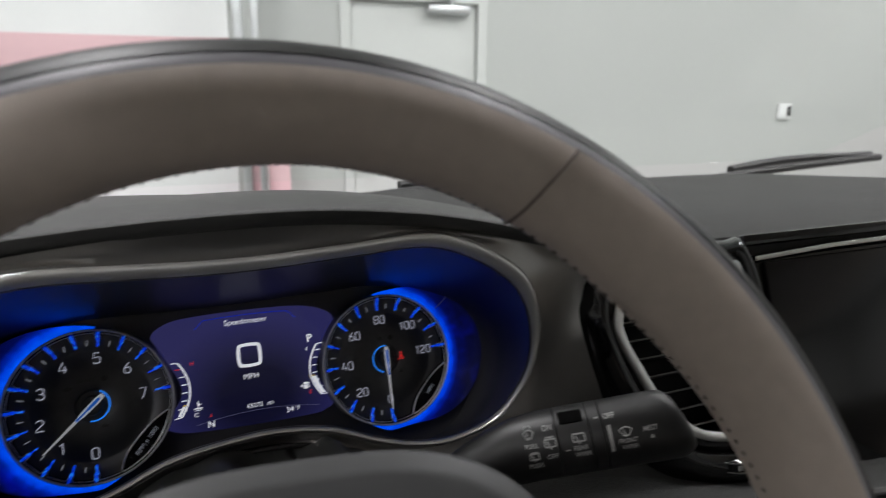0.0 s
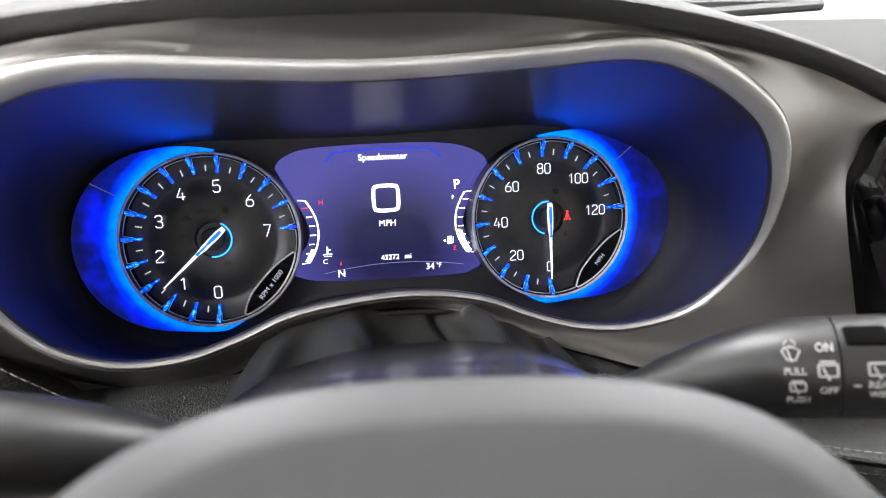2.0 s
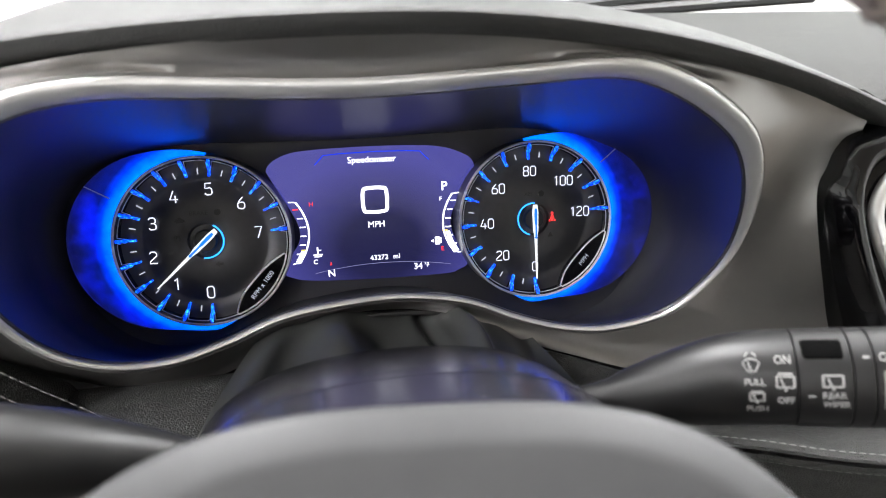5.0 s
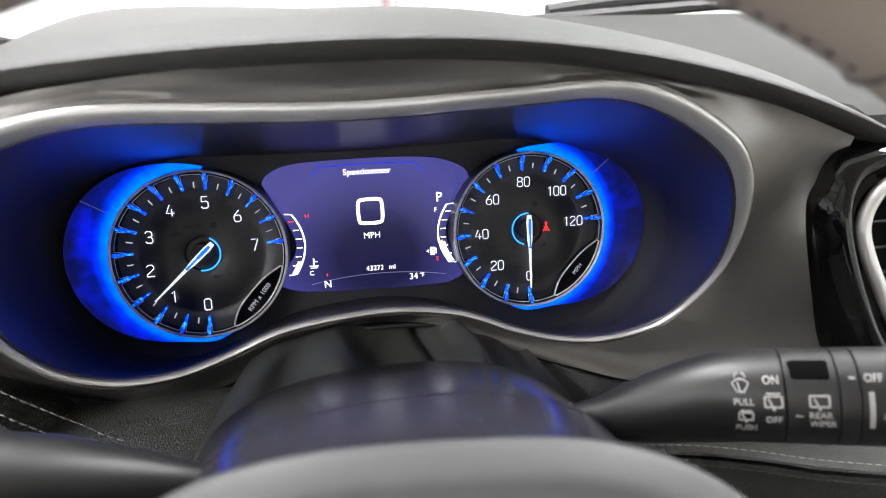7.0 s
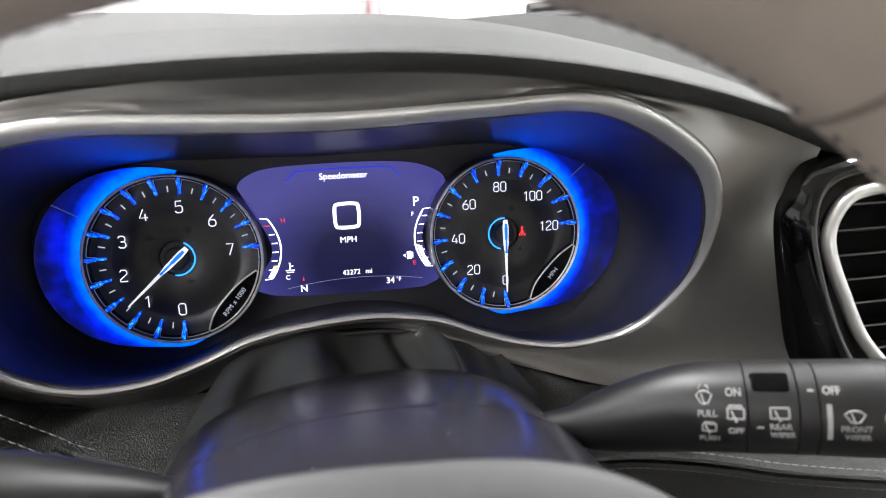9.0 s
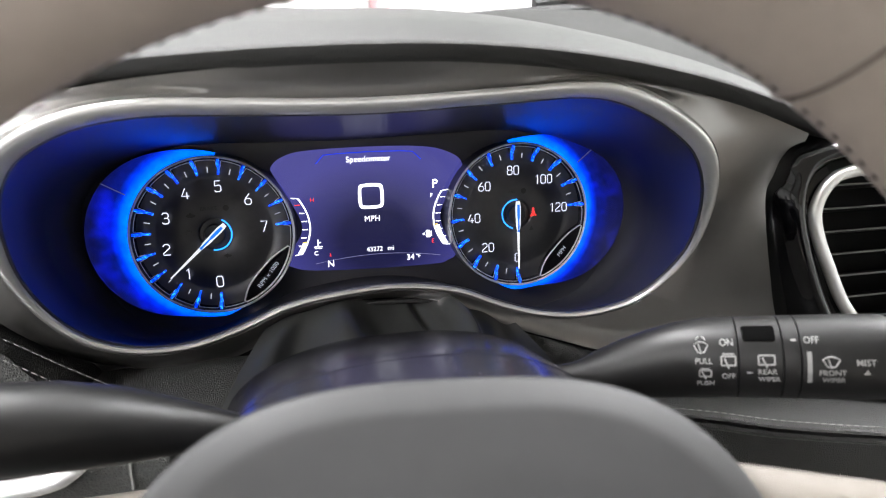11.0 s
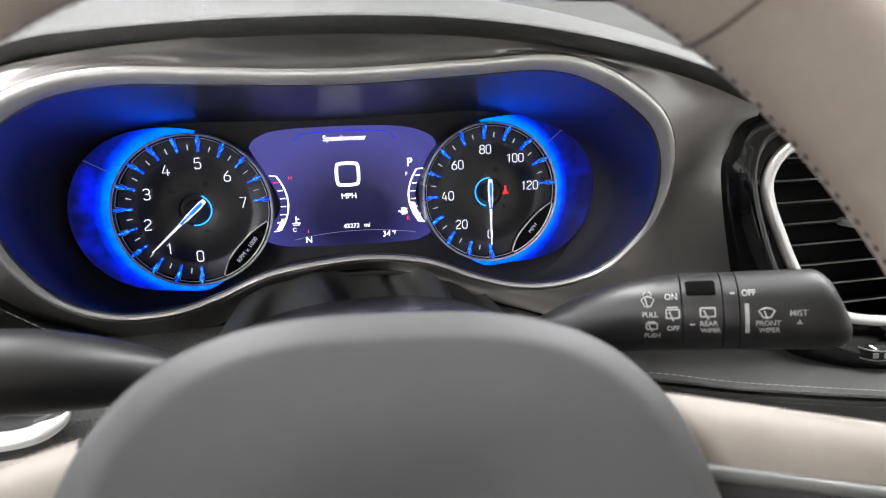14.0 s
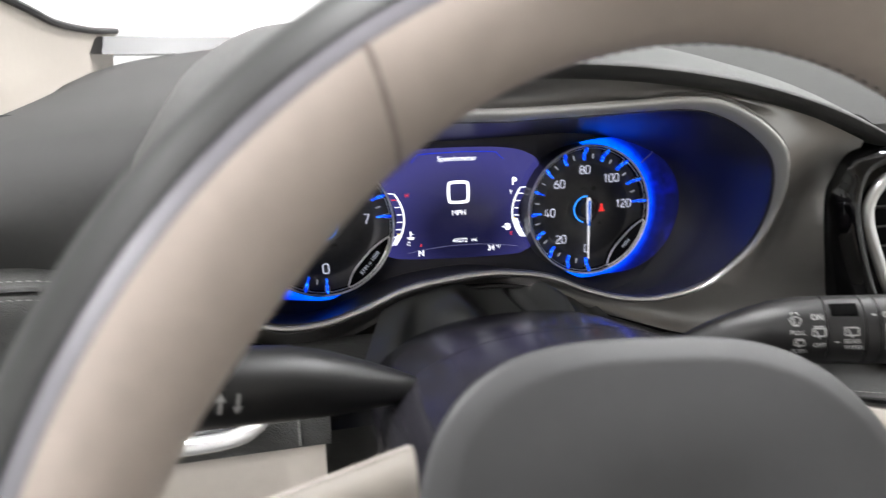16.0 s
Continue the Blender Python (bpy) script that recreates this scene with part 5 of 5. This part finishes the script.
def wiper_stalk():
    s = thing("wiper_stalk", (66, -155, -34), "black wiper stalk with white printed symbols", "stalk")
    a, b = Vector((62, -154, -32)), Vector((156, -203, -25.3))
    ax = (b - a).normalized()
    up = Vector((0, 0, 1)) - ax * ax.z
    up.normalize()
    fr = ax.cross(up).normalized()          # towards the driver or away
    if fr.y > 0:
        fr = -fr

    def ring(s_, r, drop=4.5, flat=1.14, n=28, slant=0.0):
        p = a + ax * s_ - up * drop
        return [p - ax * (slant * math.sin(2 * math.pi * k / n)) + r * (math.cos(2 * math.pi * k / n) * fr + flat * math.sin(2 * math.pi * k / n) * up) for k in range(n)]

    part("neck", loft([ring(-16, 3.6, 12.6), ring(-11, 4.2, 12.8), ring(-9, 3.8, 12.8)], caps=True), M_PIPING, s, "small pale plastic joint")
    part("arm", loft([ring(-10, 3.2, 12.8), ring(-6, 4.2, 12.8), ring(0, 5.6, 12.6), ring(8, 8.4, 11.4), ring(16, 10.0, 9.6), ring(26, 11.5, 7.4), ring(36, 12.6, 5.6), ring(46, 13.0, 4.6), ring(55.4, 13.05), ring(55.65, 12.7)], caps=True), M_STALK, s)
    part("collar", loft([ring(55.75, 12.7), ring(56.0, 13.1), ring(69.5, 13.1), ring(69.75, 12.75)], caps=True), M_STALK, s)
    part("collar", loft([ring(69.85, 12.75), ring(70.1, 13.1), ring(74.9, 13.1), ring(75.15, 12.75)], caps=True), M_STALK, s)
    part("end_barrel", loft([ring(75.25, 12.75), ring(75.5, 13.1), ring(98, 13.2, slant=1.0), ring(104, 13.1, slant=2.2), ring(106.4, 12.7, slant=2.8), ring(108.6, 11.6, slant=3.2), ring(110.4, 10.0, slant=3.2), ring(111.2, 8.0, slant=3.0), ring(111.5, 3, slant=1.2)], caps=True), M_STALK, s)
    # The slider in the collar: a black block stands for its shaded recess.
    c = a + ax * 62.6 + fr * 6.9 + up * 5.7
    slot = box((-5.4, -3.2, -2.6), (5.4, 3.2, 2.6), 1.2)
    tilt = Matrix((ax, -fr, up)).transposed().to_4x4()
    grip_at = Matrix.Translation(c) @ tilt @ Matrix.Rotation(radians(48), 4, "X")
    part("slider_grip", turned(box((-3.0, -3.9, -1.9), (4.6, -1.0, 0.4), 0.9, 3), grip_at), M_STALK, s, "small rounded slider grip")
    part("slider", turned(slot, Matrix.Translation(c) @ tilt @ Matrix.Rotation(radians(48), 4, "X")), M_SLOT_SHADE, s, "slider slot, its shade painted black")

    def mark(bm, s_, hgt, name="print"):
        """Wraps flat art onto the barrel: x along the axis, z round it."""
        bmesh.ops.subdivide_edges(bm, edges=[e for e in bm.edges if e.calc_length() > 2.0], cuts=2)
        for v in bm.verts:
            an = math.asin(max(-0.98, min(0.98, (1.04 * (v.co.z + hgt) + 4.5) / 14.95)))
            r = 13.2 - v.co.y
            v.co = a + ax * (s_ + v.co.x) - up * 4.5 + r * (math.cos(an) * fr + 1.14 * math.sin(an) * up)
        part(name, bm, M_MARK, s, smooth=False)

    def words(text, size, s_, hgt, name="print"):
        mark(lettering(text, size, 0.05, bold=0.05), s_, hgt, name)

    def frame_icon(w, h):
        t = 0.28
        return joined(box((-w, -0.05, h - t), (w, 0.05, h + t)), box((-w, -0.05, -h - t), (w, 0.05, -h + t)), box((-w - t, -0.05, -h), (-w + t, 0.05, h)), box((w - t, -0.05, -h), (w + t, 0.05, h)))

    def fan_icon(w, h):
        pts = [Vector((x, 0, z)) for x, z in ((-w * 0.45, -h), (-w, h * 0.5), (-w * 0.5, h), (0, h * 1.15), (w * 0.5, h), (w, h * 0.5), (w * 0.45, -h))]
        return joined(tube(pts, 0.28, 4, True, up=Vector((0, 1, 0))), tube([Vector((0, 0, -h * 1.3)), Vector((-w * 0.35, 0, h * 0.7))], 0.28, 4, up=Vector((0, 1, 0))))

    def rear_icon(w, h):
        """A rear window with its wiper."""
        return joined(frame_icon(w, h), tube([Vector((0, 0, -h * 1.5)), Vector((-w * 0.55, 0, h * 0.55))], 0.3, 4, up=Vector((0, 1, 0))), tube([Vector((0, 0, -h * 0.9)), Vector((0, 0, -h * 1.7))], 0.34, 4, up=Vector((0, 1, 0))))

    def drops(h):
        return [tube([Vector((x, 0, h + 0.5)), Vector((x * 0.75, 0, h + 1.2)), Vector((x * 0.3, 0, h + 1.35))], 0.24, 4, up=Vector((0, 1, 0))) for x in (-1.5, 1.5)]

    def wash_icon(w, h):
        return joined(fan_icon(w, h), *drops(h + 0.2))

    words("PULL", 2.6, 44.2, -1.6)
    words("PUSH", 2.5, 44.8, -9.6)
    words("ON", 2.9, 52.0, 4.2)
    words("OFF", 2.6, 52.3, -6.8)
    mark(wash_icon(2.3, 1.5), 43.6, 2.8, "wash_symbol")
    mark(joined(rear_icon(1.9, 1.15), box((-1.5, -0.05, 1.4), (1.5, 0.05, 1.9))), 44.7, -5.8, "rear_wash_symbol")
    mark(joined(rear_icon(2.3, 1.5), box((-1.9, -0.05, 2.0), (1.9, 0.05, 2.5))), 52.3, -1.4, "rear_wiper_symbol")
    mark(rear_icon(2.5, 1.5), 64.4, -1.1, "rear_wiper_symbol")
    words("REAR", 2.6, 64.6, -5.2)
    words("WIPER", 2.35, 65.2, -7.8)
    mark(box((-0.9, -0.05, -0.25), (0.9, 0.05, 0.25)), 59.0, -5.4, "dash_mark")
    words("OFF", 2.7, 78.6, 4.8)
    mark(box((-0.8, -0.05, -0.3), (0.8, 0.05, 0.3)), 73.2, 4.9, "dash_mark")
    mark(box((-0.7, -0.05, -5.2), (0.7, 0.05, 5.2)), 77.6, -3.6, "index_bar")
    mark(fan_icon(2.6, 1.5), 84.0, -1.8, "front_wiper_symbol")
    words("FRONT", 2.5, 84.4, -5.4)
    words("WIPER", 2.35, 84.8, -8.0)
    words("MIST", 2.8, 94.2, -2.0)
    mark(prism([(-1.0, -0.8), (1.0, -0.8), (0, 0.9)], -0.05, 0.05), 94.5, -5.0, "arrow_mark")


def turn_stalk():
    s = thing("turn_signal_stalk", (-72, -160, -36), "black indicator stalk with white lamp symbols", "stalk")
    a, b = Vector((-70, -164, -35.5)), Vector((-190, -197, -14))
    ax = (b - a).normalized()
    up = (Vector((0, 0, 1)) - ax * ax.z).normalized()
    fr = ax.cross(up).normalized()
    if fr.y > 0:
        fr = -fr

    def ring(s_, r, drop=3.0, n=28):
        p = a + ax * s_ - up * drop
        return [p + r * (math.cos(2 * math.pi * k / n) * fr + math.sin(2 * math.pi * k / n) * up) for k in range(n)]

    part("joint", loft([ring(-15, 4.2, 8), ring(-12, 5.0, 8), ring(-6.5, 5.2, 8), ring(-5.5, 4.4, 8)], caps=True), M_PIPING, s, "pale plastic joint")
    part("arm", loft([ring(-7, 3.4, 8), ring(-5, 4.8, 8), ring(4, 7.0, 7), ring(16, 9.4, 5.6), ring(32, 12.2, 4), ring(48, 13.6), ring(86, 14.0), ring(88, 13.4)], caps=True), M_STALK, s)
    part("end_barrel", loft([ring(88.4, 13.4), ring(89, 14.0), ring(122, 14.0), ring(127, 11.5), ring(128, 6)], caps=True), M_STALK, s)

    def mark(bm, s_, hgt, name):
        for v in bm.verts:
            an = (v.co.z + hgt) / 13.7
            r = 13.97 - v.co.y
            v.co = a + ax * (s_ - v.co.x) - up * 3.0 + r * (math.cos(an) * fr + math.sin(an) * up)
        part(name, bm, M_MARK, s, smooth=False)

    up_arrow = joined(box((-0.5, -0.05, -3.4), (0.5, 0.05, 1.2)), prism([(-1.7, 1.0), (1.7, 1.0), (0, 3.8)], -0.05, 0.05))
    dn_arrow = joined(box((-0.5, -0.05, -1.2), (0.5, 0.05, 3.4)), prism([(-1.7, -1.0), (1.7, -1.0), (0, -3.8)], -0.05, 0.05))
    mark(up_arrow, 72.6, -1, "arrow_mark")
    mark(dn_arrow, 67, -1, "arrow_mark")
    lamp = joined(prism([polar(0, 0, 2.3, 90 + 180 * k / 10) for k in range(11)], -0.05, 0.05), *[box((0.6, -0.05, z - 0.25), (3.2, 0.05, z + 0.25)) for z in (-1.6, 0, 1.6)])
    mark(lamp, 80, -1, "lamp_symbol")
    lamp = joined(prism([polar(0, 0, 2.0, 90 + 180 * k / 10) for k in range(11)], -0.05, 0.05), *[box((0.6, -0.05, z - 0.25), (3.0, 0.05, z + 0.25)) for z in (-1.4, 0, 1.4)])
    mark(lamp, 97, -2, "lamp_symbol")


def pillar():
    t = thing("pillar_trim", (-338, 300, 100), "cream trim panel below the side glass at the windscreen corner", "pillar trim")
    top = spline([(-336, 60, 178), (-336, 200, 175), (-336, 267, 174), (-336, 335, 173), (-334, 440, 182), (-330, 540, 196)], 6, False)
    rows = [[q for q in top], [q + Vector((-5, 0, -8)) for q in top], [Vector((-343, q.y, 120)) for q in top], [Vector((-342, q.y, 20)) for q in top], [Vector((-340, q.y, -60)) for q in top]]
    part("panel", loft(rows, around=False), M_CREAM, t)
    part("seal", tube([q + Vector((0, 0, 2.5)) for q in top], 4.0, 8), M_RUBBER, t, "black rubber seal")


def windscreen_base():
    for k, (x0, x1) in enumerate(((800, 1400), (120, 650))):
        w = thing("wiper", (x0, 440, 190), "black windscreen wiper arm and blade at rest", "wiper", "windscreen wipers")
        p = [Vector((x0 + (x1 - x0) * t, 458 + 10 * math.sin(3 * t), 195 + 36 * t + 4 * math.sin(math.pi * t))) for t in (i / 20 for i in range(21))]
        part("blade", tube(p, 8.0, 8), M_RUBBER, w)
        part("arm", tube([q + Vector((0, 18, 14 + 5 * math.sin(i * 0.3))) for i, q in enumerate(p[6:])], 9.0, 8), M_RUBBER, w)
    c = thing("scuttle", (300, 460, 170), "dark scuttle panel under the wipers", "scuttle panel")
    part("panel", loft([[(x, 446, 158), (x, 470, 182), (x, 540, 186), (x, 620, 176)] for x in range(-500, 1050, 50)], around=False), M_DARK, c)


room()
room_door()
wall_fittings()
ceiling_lights()
shell()
dashboard()
cluster()
vent()
centre_screen()
column()
wiper_stalk()
turn_stalk()
steering_wheel()
windscreen_base()
pillar()
